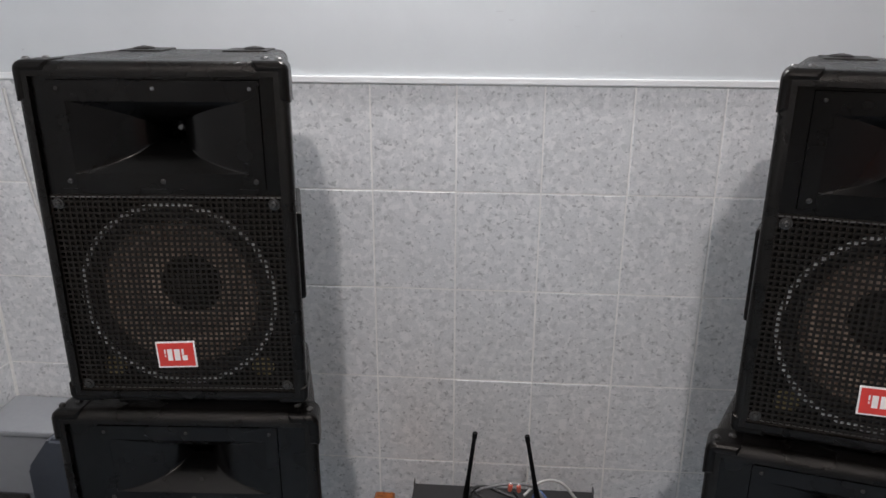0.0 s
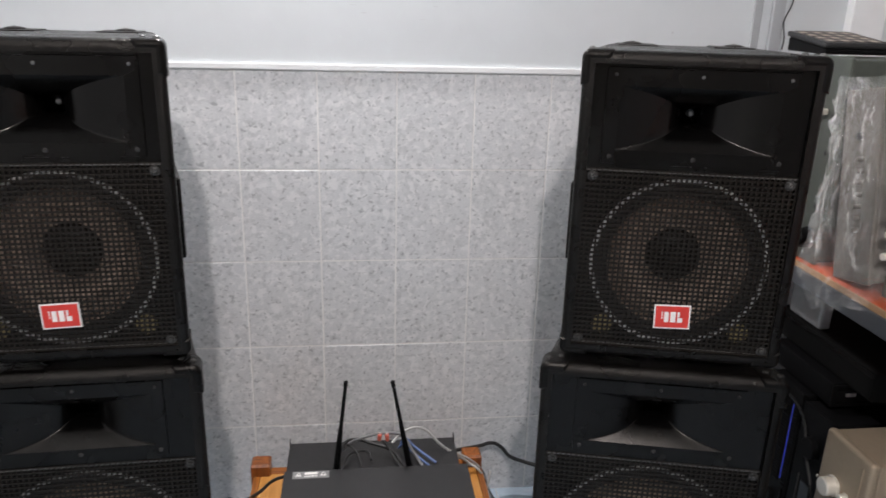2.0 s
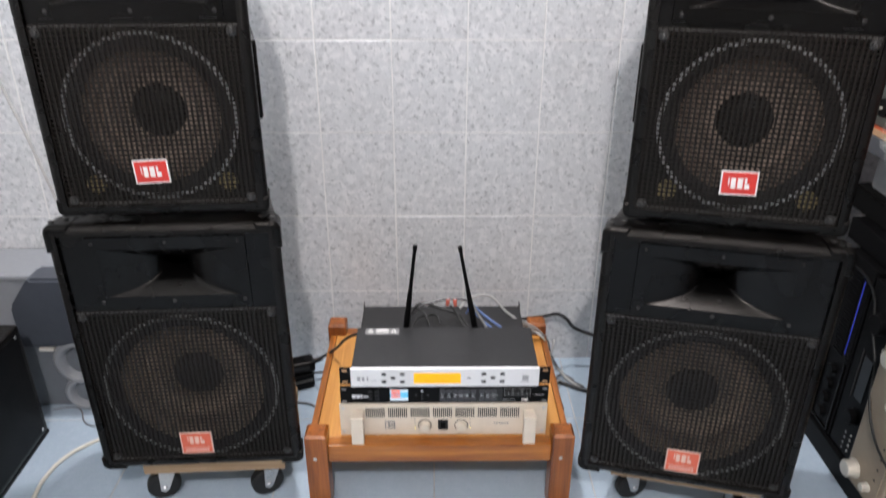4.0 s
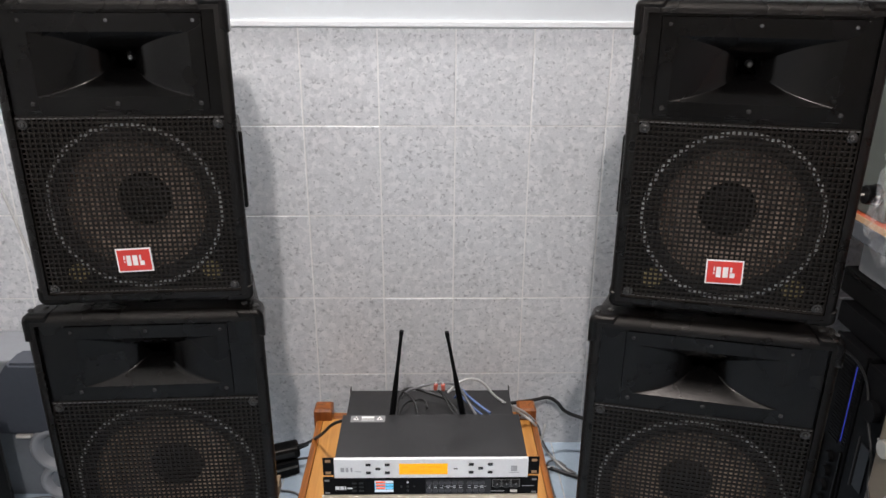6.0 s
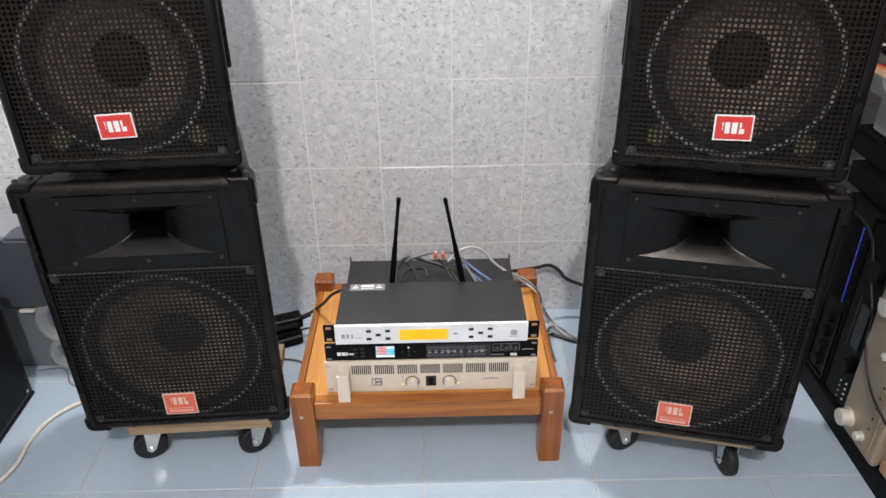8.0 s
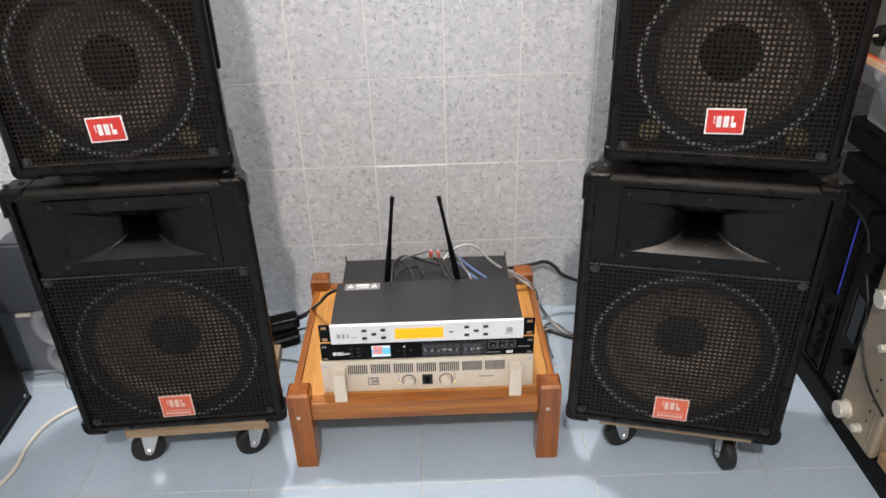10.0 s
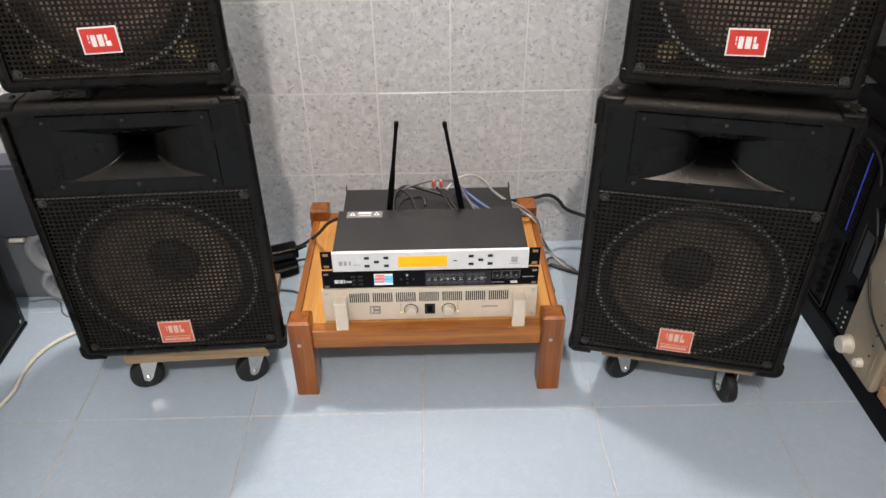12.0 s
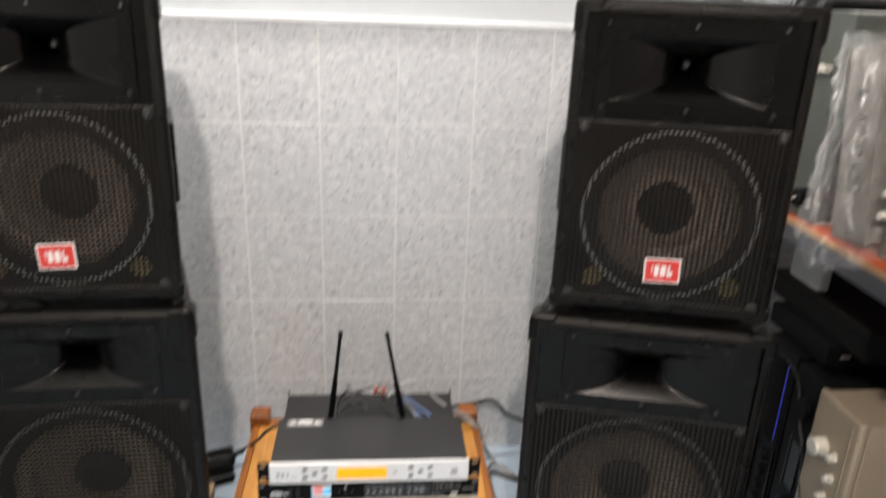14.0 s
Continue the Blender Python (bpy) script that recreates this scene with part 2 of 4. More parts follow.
def film_material():
    m, n, l, p = nodes_of("clear_film")
    p.inputs["Base Color"].default_value = (0.55, 0.55, 0.54, 1)
    p.inputs["Roughness"].default_value, p.inputs["Specular IOR Level"].default_value = 0.14, 1.0
    tc, t, b = n.new("ShaderNodeTexCoord"), n.new("ShaderNodeTexNoise"), n.new("ShaderNodeBump")
    t.inputs["Scale"].default_value, t.inputs["Detail"].default_value, t.inputs["Distortion"].default_value = 45, 4, 2
    l.new(tc.outputs["Object"], t.inputs["Vector"]), l.new(t.outputs[0], b.inputs["Height"])
    b.inputs["Strength"].default_value, b.inputs["Distance"].default_value = 0.6, 0.010
    l.new(b.outputs[0], p.inputs["Normal"])
    # whitened creases that also stand in for glints, nearly clear between them
    mp, cr, rg = n.new("ShaderNodeMapping"), n.new("ShaderNodeTexNoise"), n.new("ShaderNodeMapRange")
    mp.inputs["Scale"].default_value = (75, 75, 30)
    cr.inputs["Scale"].default_value, cr.inputs["Detail"].default_value, cr.inputs["Distortion"].default_value = 1.0, 5, 0.5
    l.new(tc.outputs["Object"], mp.inputs["Vector"]), l.new(mp.outputs[0], cr.inputs["Vector"])
    rg.inputs["From Min"].default_value, rg.inputs["From Max"].default_value = 0.54, 0.84
    rg.inputs["To Min"].default_value, rg.inputs["To Max"].default_value = 0.04, 0.4
    l.new(cr.outputs[0], rg.inputs["Value"]), l.new(rg.outputs[0], p.inputs["Alpha"])
    # a thin clear sheet still glints where it bends
    gl, both = n.new("ShaderNodeBsdfGlossy"), n.new("ShaderNodeAddShader")
    gl.inputs["Color"].default_value, gl.inputs["Roughness"].default_value = (0.11, 0.11, 0.11, 1), 0.1
    l.new(b.outputs[0], gl.inputs["Normal"]), l.new(p.outputs[0], both.inputs[0]), l.new(gl.outputs[0], both.inputs[1])
    l.new(both.outputs[0], n["Material Output"].inputs["Surface"])
    return m


FILM = film_material()


def plaid_material():
    m, n, l, p = nodes_of("woven_cover")
    tc = n.new("ShaderNodeTexCoord")
    a, b = n.new("ShaderNodeTexWave"), n.new("ShaderNodeTexWave")
    a.bands_direction, b.bands_direction = "X", "Y"
    mul = n.new("ShaderNodeMath")
    mul.operation = "MULTIPLY"
    for w in (a, b):
        w.inputs["Scale"].default_value, w.inputs["Distortion"].default_value = 9, 0.6
        l.new(tc.outputs["Object"], w.inputs["Vector"])
    l.new(a.outputs["Fac"], mul.inputs[0]), l.new(b.outputs["Fac"], mul.inputs[1])
    r = n.new("ShaderNodeValToRGB")
    r.color_ramp.elements[0].color, r.color_ramp.elements[1].color = (0.03, 0.025, 0.025, 1), (0.45, 0.38, 0.32, 1)
    l.new(mul.outputs[0], r.inputs[0]), l.new(r.outputs[0], p.inputs["Base Color"])
    p.inputs["Roughness"].default_value = 0.7
    return m


PLAID = plaid_material()


# ---- builders ----
def part(name, bm, material, parent=None, label="", smooth=False):
    me = bpy.data.meshes.new(name)
    bmesh.ops.recalc_face_normals(bm, faces=bm.faces[:])
    bm.to_mesh(me)
    bm.free()
    me.materials.append(material)
    if smooth:
        me.polygons.foreach_set("use_smooth", [True] * len(me.polygons))
    ob = new(name, me)
    if parent is not None:
        ob.parent = parent
    if label:
        tagged(ob, label)
    return ob


def thing(name, m, label, category, group="", kind=""):
    ob = new(name)
    ob.matrix_world = m
    return tagged(ob, label, category, group, kind)


def box(x0, x1, y0, y1, z0, z1, bevel=0.0, bm=None, seg=2):
    tmp = bmesh.new()
    bmesh.ops.create_cube(tmp, size=1)
    for v in tmp.verts:
        v.co = ((x0 + x1) / 2 + v.co.x * (x1 - x0), (y0 + y1) / 2 + v.co.y * (y1 - y0), (z0 + z1) / 2 + v.co.z * (z1 - z0))
    if bevel:
        bmesh.ops.bevel(tmp, geom=tmp.edges[:], offset=bevel, segments=seg, profile=0.6, affect="EDGES", clamp_overlap=True)
    return merged(tmp, bm)


def merged(tmp, bm):
    if bm is None:
        return tmp
    me = bpy.data.meshes.new("joined")
    tmp.to_mesh(me)
    tmp.free()
    bm.from_mesh(me)
    bpy.data.meshes.remove(me)
    return bm


def lathe(profile, m=None, steps=32, bm=None, cap=True):
    """Turns (radius, height) pairs about z."""
    tmp = bmesh.new()
    rings = []
    for r, z in profile:
        if r < 1e-5:
            rings.append([tmp.verts.new((0, 0, z))])
        else:
            rings.append([tmp.verts.new((r * math.cos(2 * math.pi * i / steps), r * math.sin(2 * math.pi * i / steps), z)) for i in range(steps)])
    for a, b in zip(rings, rings[1:]):
        for i in range(steps):
            j = (i + 1) % steps
            if len(a) == 1 and len(b) == 1:
                continue
            if len(a) == 1:
                tmp.faces.new((a[0], b[i], b[j]))
            elif len(b) == 1:
                tmp.faces.new((a[i], a[j], b[0]))
            else:
                tmp.faces.new((a[i], a[j], b[j], b[i]))
    if cap:
        for ring in (rings[0], rings[-1]):
            if len(ring) > 2:
                tmp.faces.new(ring)
    if m is not None:
        tmp.transform(m)
    return merged(tmp, bm)


FRONT = pose(0, 0, 0, 90, 0, 0)  # turns a lathe's axis from +z to -y


def at(x, y, z, m=None):
    return Matrix.Translation((x, y, z)) @ (m if m is not None else Matrix())


def window_frame(outer, hole, y0, y1):
    """A flat plate from y0 to y1 with a rectangular hole; x0, x1, z0, z1 of both."""
    bm = bmesh.new()
    rings = []
    for y in (y0, y1):
        for a in (outer, hole):
            rings.append([bm.verts.new((x, y, z)) for x, z in ((a[0], a[2]), (a[1], a[2]), (a[1], a[3]), (a[0], a[3]))])
    fo, fi, bo, bi = rings
    for a, b in ((fo, fi), (bo, bi), (fo, bo), (fi, bi)):
        for i in range(4):
            bm.faces.new((a[i], a[(i + 1) % 4], b[(i + 1) % 4], b[i]))
    return bm


def dome(x, y, z, r=0.006, h=0.003, bm=None, facing=FRONT, steps=14):
    return lathe([(r, 0), (r * 0.95, h * 0.5), (r * 0.6, h * 0.95), (0, h)], at(x, y, z, facing), steps, bm)


def knob(x, y, z, r, depth, bm=None, facing=FRONT, steps=28):
    return lathe([(r * 1.12, 0), (r * 1.12, depth * 0.12), (r, depth * 0.14), (r * 0.97, depth * 0.9), (r * 0.88, depth), (0, depth)], at(x, y, z, facing), steps, bm)


def cable(name, points, radius, material, label, category="cable"):
    cu = bpy.data.curves.new(name, "CURVE")
    cu.dimensions, cu.bevel_depth, cu.bevel_resolution, cu.resolution_u = "3D", radius, 3, 8
    sp = cu.splines.new("BEZIER")
    sp.bezier_points.add(len(points) - 1)
    for bp, co in zip(sp.bezier_points, points):
        bp.co = co
        bp.handle_left_type = bp.handle_right_type = "AUTO"
    cu.materials.append(material)
    cu.use_fill_caps = True
    return tagged(new(name, cu), label, category)


# ---- setting ----
ROOM_L, ROOM_R, ROOM_F, ROOM_H = -1.205, 1.72, -6.0, 3.2
TILE_W, TILE_H, TILE_TOP = 0.2, 0.25, 1.25
wall_north = tagged(part("wall_north", box(ROOM_L - 0.2, ROOM_R + 0.2, 0.0012, 0.2, 0, TILE_TOP), GROUT), "grey mottled tiled lower back wall with pale joints", "wall", kind="structure")
upper_north = tagged(part("wall_upper_north", box(ROOM_L - 0.2, ROOM_R + 0.2, 0.002, 0.2, TILE_TOP, ROOM_H), PAINT), "pale blue-white painted upper back wall with small scuffs", "wall", kind="structure")
wall_west = tagged(part("wall_west", box(ROOM_L - 0.2, ROOM_L - 0.0012, ROOM_F, 0.0012, 0, TILE_TOP), GROUT), "grey mottled tiled lower side wall", "wall", kind="structure")
tagged(part("wall_upper_west", box(ROOM_L - 0.2, ROOM_L - 0.002, ROOM_F, 0.002, TILE_TOP, ROOM_H), PAINT), "pale painted upper side wall", "wall", kind="structure")
# east wall's shade is put into its colour
tagged(part("wall_east", box(ROOM_R, ROOM_R + 0.2, ROOM_F, 0.002, 0, ROOM_H), PAINT_SHADE), "side wall behind the shelf, shade put into its grey paint", "wall", kind="structure")
# unseen wall and ceiling close the room, toned down to limit bounce light
tagged(part("wall_south", box(ROOM_L - 0.2, ROOM_R + 0.2, ROOM_F - 0.2, ROOM_F, 0, ROOM_H), PAINT_DIM), "unseen tan wall behind the viewer, dimmed to cut bounce light", "wall", kind="structure")
tagged(part("ceiling", box(ROOM_L - 0.2, ROOM_R + 0.2, ROOM_F - 0.2, 0.2, ROOM_H, ROOM_H + 0.15), CEIL), "unseen plain ceiling, greyed to cut bounce light", "ceiling", kind="structure")
floor = tagged(part("floor", box(ROOM_L - 0.2, ROOM_R + 0.2, ROOM_F - 0.2, 0.2, -0.15, -0.001), FLOOR_GROUT), "glossy pale blue tiled floor with brownish joints", "floor", kind="structure")
trim = box(ROOM_L, ROOM_R, -0.0065, 0.0015, TILE_TOP + 0.001, TILE_TOP + 0.016, 0.002)
tagged(part("trim_north", trim, TRIM), "glossy white tile edging strip", "trim", kind="structure")
tagged(part("trim_west", box(ROOM_L - 0.0015, ROOM_L + 0.011, ROOM_F, -0.012, TILE_TOP + 0.001, TILE_TOP + 0.017, 0.004), TRIM), "glossy white tile edging strip", "trim", kind="structure")
# thin boxes whose grey stands in for two upright bands of shade
tagged(part("pilaster", box(1.168, 1.200, -0.012, 0.0015, TILE_TOP + 0.018, ROOM_H, 0.003), PAINT_SHADE), "thin upright strip near the room corner, its grey standing in for shade", "trim", kind="structure")
tagged(part("pilaster", box(1.120, 1.142, -0.005, 0.0015, TILE_TOP + 0.018, ROOM_H, 0.002), PAINT_SHADE), "thin upright strip near the room corner, its grey standing in for shade", "trim", kind="structure")
tagged(part("pilaster", box(1.375, 1.47, -0.03, 0.0, TILE_TOP + 0.018, ROOM_H, 0.004), TRIM), "glossy white painted upright near the room corner", "trim", kind="structure")
for x, z, w, h in ((0.093, 1.408, 0.016, 0.002), (0.118, 1.390, 0.012, 0.0025), (0.294, 1.409, 0.011, 0.003), (0.359, 1.357, 0.002, 0.009), (0.262, 1.378, 0.012, 0.0015), (-1.014, 1.318, 0.006, 0.006), (0.909, 1.361, 0.005, 0.007)):
    part("scuff", box(x - w / 2, x + w / 2, 0.0014, 0.0025, z - h / 3, z + h / 3, 0.0005), SCUFF, upper_north)


# ---- loudspeakers ----
def corner_cap(W, H, sx, top, rim, roll):
    """Plastic corner: an L round the rim with a rounded outer corner, running back along the edges."""
    e, r, d, leg = (0.0014, roll, rim - 0.003, 0.06) if top else (0.0003, roll, rim - 0.004, 0.034)
    pts = [(-0.052, e)] + [(e - r + r * math.sin(q), e - r + r * math.cos(q)) for q in (math.pi / 2 * i / 6 for i in range(7))] + [(e, -leg), (-d, -leg), (-d, -d), (-0.052, -d)]
    bm = bmesh.new()
    sz = 1 if top else -1
    base = H if top else 0
    lo = [bm.verts.new((sx * (W / 2 + x), -e, base + sz * z)) for x, z in pts]
    hi = [bm.verts.new((sx * (W / 2 + x - 0.006), 0.048, base + sz * z)) for x, z in pts]
    bm.faces.new(lo), bm.faces.new(hi)
    for i in range(len(pts)):
        j = (i + 1) % len(pts)
        bm.faces.new((lo[i], lo[j], hi[j], hi[i]))
    bmesh.ops.recalc_face_normals(bm, faces=bm.faces[:])
    rim_edges = [q for q in bm.edges if all(v.co.y < 0 for v in q.verts)]
    bmesh.ops.bevel(bm, geom=rim_edges, offset=0.011, segments=4, profile=0.5, affect="EDGES", clamp_overlap=True)
    return bm


def loudspeaker(m, W, H, D, ring_r, ring_z, split, mouth, label, group, big, badge_u, cone_mat, gasket):
    """A black two-way stage cabinet: front at local y = 0, facing -y, base at z = 0."""
    ob = thing("loudspeaker", m, label, "loudspeaker", group)
    rim, depth, roll = (0.024, 0.02, 0.019) if big else (0.022, 0.02, 0.015)
    # shell, narrower at the back, open at the front round a recessed baffle
    bm = bmesh.new()
    k = 0.66 if big else 0.72
    lo = [bm.verts.new(c) for c in ((-W / 2, 0, 0), (W / 2, 0, 0), (W / 2 * k, D, 0), (-W / 2 * k, D, 0))]
    hi = [bm.verts.new((v.co.x, v.co.y, H)) for v in lo]
    bm.faces.new(lo), bm.faces.new(hi)
    for i in range(4):
        bm.faces.new((lo[i], lo[(i + 1) % 4], hi[(i + 1) % 4], hi[i]))
    bmesh.ops.recalc_face_normals(bm, faces=bm.faces[:])
    bmesh.ops.bevel(bm, geom=bm.edges[:], offset=roll, segments=6, profile=0.5, affect="EDGES")
    round_faces = [f for f in bm.faces if f.calc_area() < 0.012]
    for f in round_faces:
        f.smooth = True
    front = max((f for f in bm.faces if f.normal.y < -0.99), key=lambda f: f.calc_area())
    bmesh.ops.inset_region(bm, faces=[front], thickness=rim - roll, use_even_offset=True)
    front = max((f for f in bm.faces if f.normal.y < -0.99), key=lambda f: f.calc_area())
    ext = bmesh.ops.extrude_discrete_faces(bm, faces=[front])
    bmesh.ops.translate(bm, verts=list(ext["faces"][0].verts), vec=(0, depth + 0.01, 0))
    bmesh.ops.delete(bm, geom=[ext["faces"][0]], context="FACES_ONLY")
    part("cabinet", bm, TOLEX, ob)
    for sx in (-1, 1):
        for top in (True, False):
            cap = part("corner_cap", corner_cap(W, H, sx, top, rim, roll), CAP, ob)
            if top:
                for dx, dy in ((0.016, 0.018), (0.04, 0.03)):
                    part("screw", dome(sx * (W / 2 - dx), dy, H + 0.0015, 0.006, 0.004, facing=Matrix()), BLACK_STEEL if big else DULL_STEEL, cap)
    # rear top corner plates with their screws
    for sx in (-1, 1):
        x = sx * (W / 2 * k - 0.02)
        plate = part("corner_plate", box(min(x, x - sx * 0.075), max(x, x - sx * 0.075), D - 0.075, D - 0.004, H - 0.002, H + 0.0022, 0.0015), CAP, ob)
        part("boss", dome(x - sx * 0.03, D - 0.036, H + 0.002, 0.019, 0.0042, facing=Matrix(), steps=20), CAP, plate)
        part("screw", dome(x - sx * 0.03, D - 0.036, H + 0.006, 0.0055, 0.0018, facing=Matrix()), DULL_STEEL, plate)
    # side handles
    for sx in () if big else (-1, 1):
        slope = math.degrees(math.atan2(W / 2 * (1 - k), D)) * sx
        hb = box(-0.006, 0.008, -0.085, 0.085, -0.075, 0.075, 0.006)
        hb.transform(pose(sx * (W / 2 - (1 - k) * W / 2 * 0.42), D * 0.42, H * 0.45, 0, 0, slope) @ Matrix.Diagonal((sx, 1, 1, 1)))
        part("side_handle", hb, CAP, ob)
    # grille of crossing bars, with its folded rim
    gx, g0, g1 = W / 2 - rim - 0.001, rim - 0.001, split
    pitch, bar = (0.0093, 0.0037) if not big else (0.0099, 0.0039)
    bm = bmesh.new()
    nx, nz = round(2 * gx / pitch), round((g1 - g0) / pitch)
    for i in range(nx + 1):
        x = -gx + 2 * gx * i / nx
        box(x - bar / 2, x + bar / 2, 0.0072, 0.0094, g0, g1, 0, bm)
    for j in range(nz + 1):
        z = g0 + (g1 - g0) * j / nz
        box(-gx, gx, 0.0068, 0.0092, z - bar / 2, z + bar / 2, 0, bm)
    grille = part("grille", bm, GRILLE, ob)
    bm = bmesh.new()
    box(-gx, gx, 0.004, 0.012, g0 - 0.001, g0 + 0.004, 0.001, bm)
    part("grille_rim", bm, GRILLE, ob)
    bm = bmesh.new()
    for i in range(nx):
        x = -gx + 2 * gx * (i + 0.5) / nx
        for z in (g0 + 0.0045, g1 - 0.0015):
            box(x - 0.0032, x + 0.0032, 0.0062, 0.0072, z - 0.0011, z + 0.0011, 0, bm)
    tagged(part("grille_lip", bm, LIP, grille), kind="stuff")
    for sx in (-1, 1):
        for z in (g0 + 0.012, g1 - 0.012):
            sc = lathe([(0.0095, 0), (0.009, 0.002), (0.0055, 0.0025), (0.0055, 0.005), (0.003, 0.0062), (0, 0.005)], at(sx * (gx - 0.012), 0.0066, z, FRONT), 16)
            part("grille_screw", sc, BLACK_STEEL, grille)
    # woofer behind the grille
    R = ring_r
    part("woofer_gasket", lathe([(R - 0.005, 0), (R - 0.005, 0.004), (R + 0.003, 0.004), (R + 0.003, 0)], at(0, 0.0185, ring_z, FRONT), 64, cap=False), gasket, ob)
    prof = [(R - 0.005, 0.004), (R - 0.012, 0.006), (R - 0.022, 0.003), (R - 0.03, 0.0)]
    part("woofer_surround", lathe(prof, at(0, 0.0245, ring_z, FRONT), 64, cap=False), RUBBER, ob, smooth=True)
    ci = R * (0.33 if not big else 0.30)
    prof = [(R - 0.03 - (R - 0.03 - ci * 0.98) * i / 12, -0.05 * math.sin(math.pi / 2 * i / 12) ** 0.8) for i in range(13)]
    back = at(0, 0.0248, ring_z, FRONT)
    part("woofer_cone", lathe(prof, back, 64, cap=False), cone_mat, ob, smooth=True)
    prof = [(ci, -0.05), (ci * 0.85, -0.038), (ci * 0.5, -0.028), (0, -0.024)]
    part("dust_cap", lathe(prof, back, 40, cap=False), DUST if not big else DUST_WORN, ob, smooth=True)
    # baffle with the woofer's opening and ports in the corners
    bm = bmesh.new()
    n = 64
    inner = [bm.verts.new(((R - 0.001) * math.cos(2 * math.pi * i / n), 0.0232, ring_z + (R - 0.001) * math.sin(2 * math.pi * i / n))) for i in range(n)]
    outer = []
    for v in inner:
        d = Vector((v.co.x, 0, v.co.z - ring_z))
        f = min((gx / abs(d.x)) if abs(d.x) > 1e-6 else 9e9, ((g1 - ring_z) / d.z) if d.z > 1e-6 else 9e9, ((g0 - ring_z) / d.z) if d.z < -1e-6 else 9e9)
        f = max(f, 1.004)
        outer.append(bm.verts.new((d.x * f, 0.0232, ring_z + d.z * f)))
    for i in range(n):
        j = (i + 1) % n
        bm.faces.new((inner[i], inner[j], outer[j], outer[i]))
    part("baffle", bm, BAFFLE, ob)
    for sx in (-1, 1):
        px0 = sx * (gx - 0.055)
        part("port", lathe([(0.019, 0), (0.019, 0.002), (0.016, 0.0022), (0.014, 0.001), (0, 0.001)], at(px0, 0.0226, g0 + 0.038, FRONT), 28), FOAM if not big else BAFFLE, ob, "yellowish foam in the port" if not big else "")
    # horn: flange plate round a flared mouth
    mw, m0, m1 = mouth
    pz0, pz1 = split + 0.012, H - rim - 0.006
    pw = 0.158
    part("horn_surround", window_frame((-gx, gx, split + 0.001, H - rim + 0.001), (-pw - 0.001, pw + 0.001, pz0 - 0.001, pz1 + 0.001), 0.0085, 0.014), HORN, ob)
    flange = part("horn_flange", window_frame((-pw, pw, pz0, pz1), (-mw, mw, m0, m1), 0.0055, 0.013), HORN, ob)
    for u, v in ((-pw + 0.014, pz1 - 0.012), (0, pz1 - 0.012), (pw - 0.014, pz1 - 0.012), (-pw + 0.014, pz0 + 0.012), (0, pz0 + 0.012), (pw - 0.014, pz0 + 0.012)):
        part("screw", dome(u, 0.0055, v, 0.0032 if v > m1 else 0.0042, 0.0022), DULL_STEEL if v > m1 and u > -0.1 and not big else BLACK_STEEL, flange)
    bm = bmesh.new()
    rings, steps, per = [], 24, 6
    mid = (m0 + m1) / 2
    tw, th, long = 0.016, 0.017, 0.105
    for i in range(steps + 1):
        s = i / steps  # 0 at the mouth, 1 at the throat
        hw = tw * (mw / tw) ** ((1 - s) ** 2.4)
        hh = th + ((m1 - m0) / 2 - th) * max(0.0, 1 - s / 0.5) ** 1.7
        y = 0.006 + long * s
        ring = []
        for side in range(4):
            for q in range(per):
                f = -1 + 2 * q / per
                ring.append(bm.verts.new(((f * hw, y, mid - hh), (hw, y, mid + f * hh), (-f * hw, y, mid + hh), (-hw, y, mid - f * hh))[side]))
        rings.append(ring)
    for a, b in zip(rings, rings[1:]):
        for q in range(len(a)):
            r = (q + 1) % len(a)
            bm.faces.new((a[q], a[r], b[r], b[q]))
    bm.faces.new(rings[-1])
    creases = [bm.edges.get((a[q], b[q])) for a, b in zip(rings[:-6], rings[1:-5]) for q in (0, per)]
    for a, b in zip(rings, rings[1:]):
        for q in (2 * per, 3 * per):
            bm.edges.get((a[q], b[q])).smooth = False
    bmesh.ops.bevel(bm, geom=creases, offset=0.0022, segments=3, profile=0.5, affect="EDGES", clamp_overlap=True)
    part("horn", bm, HORN, ob, smooth=True)
    part("throat_plug", lathe([(0.007, 0), (0.007, 0.012), (0.004, 0.016), (0, 0.016)], at(0.004, 0.006 + long - 0.001, mid + 0.002, FRONT), 18), DULL_STEEL if not big else BLACK_STEEL, ob)
    # badge on the grille, lettering reduced to plain shapes
    bz, bw, bh, tilt = (0.0895, 0.066, 0.048, -2) if not big else (0.068, 0.072, 0.061, 0)
    red, white = (RED, WHITE) if not big else (RED_FADED, PALE_PINK)
    t = pose(badge_u, 0.0062, bz, 0, tilt, 0)

    def flat(x0, x1, z0, z1, y0, y1, bm=None):
        return box(x0, x1, y0, y1, z0, z1, 0.0004, bm, 1)

    bm = flat(-bw / 2, bw / 2, -bh / 2, bh / 2, -0.002, 0.0)
    bm.transform(t)
    badge = part("badge", bm, white, ob, "red badge with a white border" if not big else "faded orange-red badge with a pale border")
    e = 0.0028
    bm = flat(-bw / 2 + e, bw / 2 - e, -bh / 2 + e, bh / 2 - e, -0.0026, -0.0019)
    bm.transform(t)
    part("badge_field", bm, red, badge)
    bm = bmesh.new()
    up = 0.0 if not big else 0.009
    hgt = 0.0105
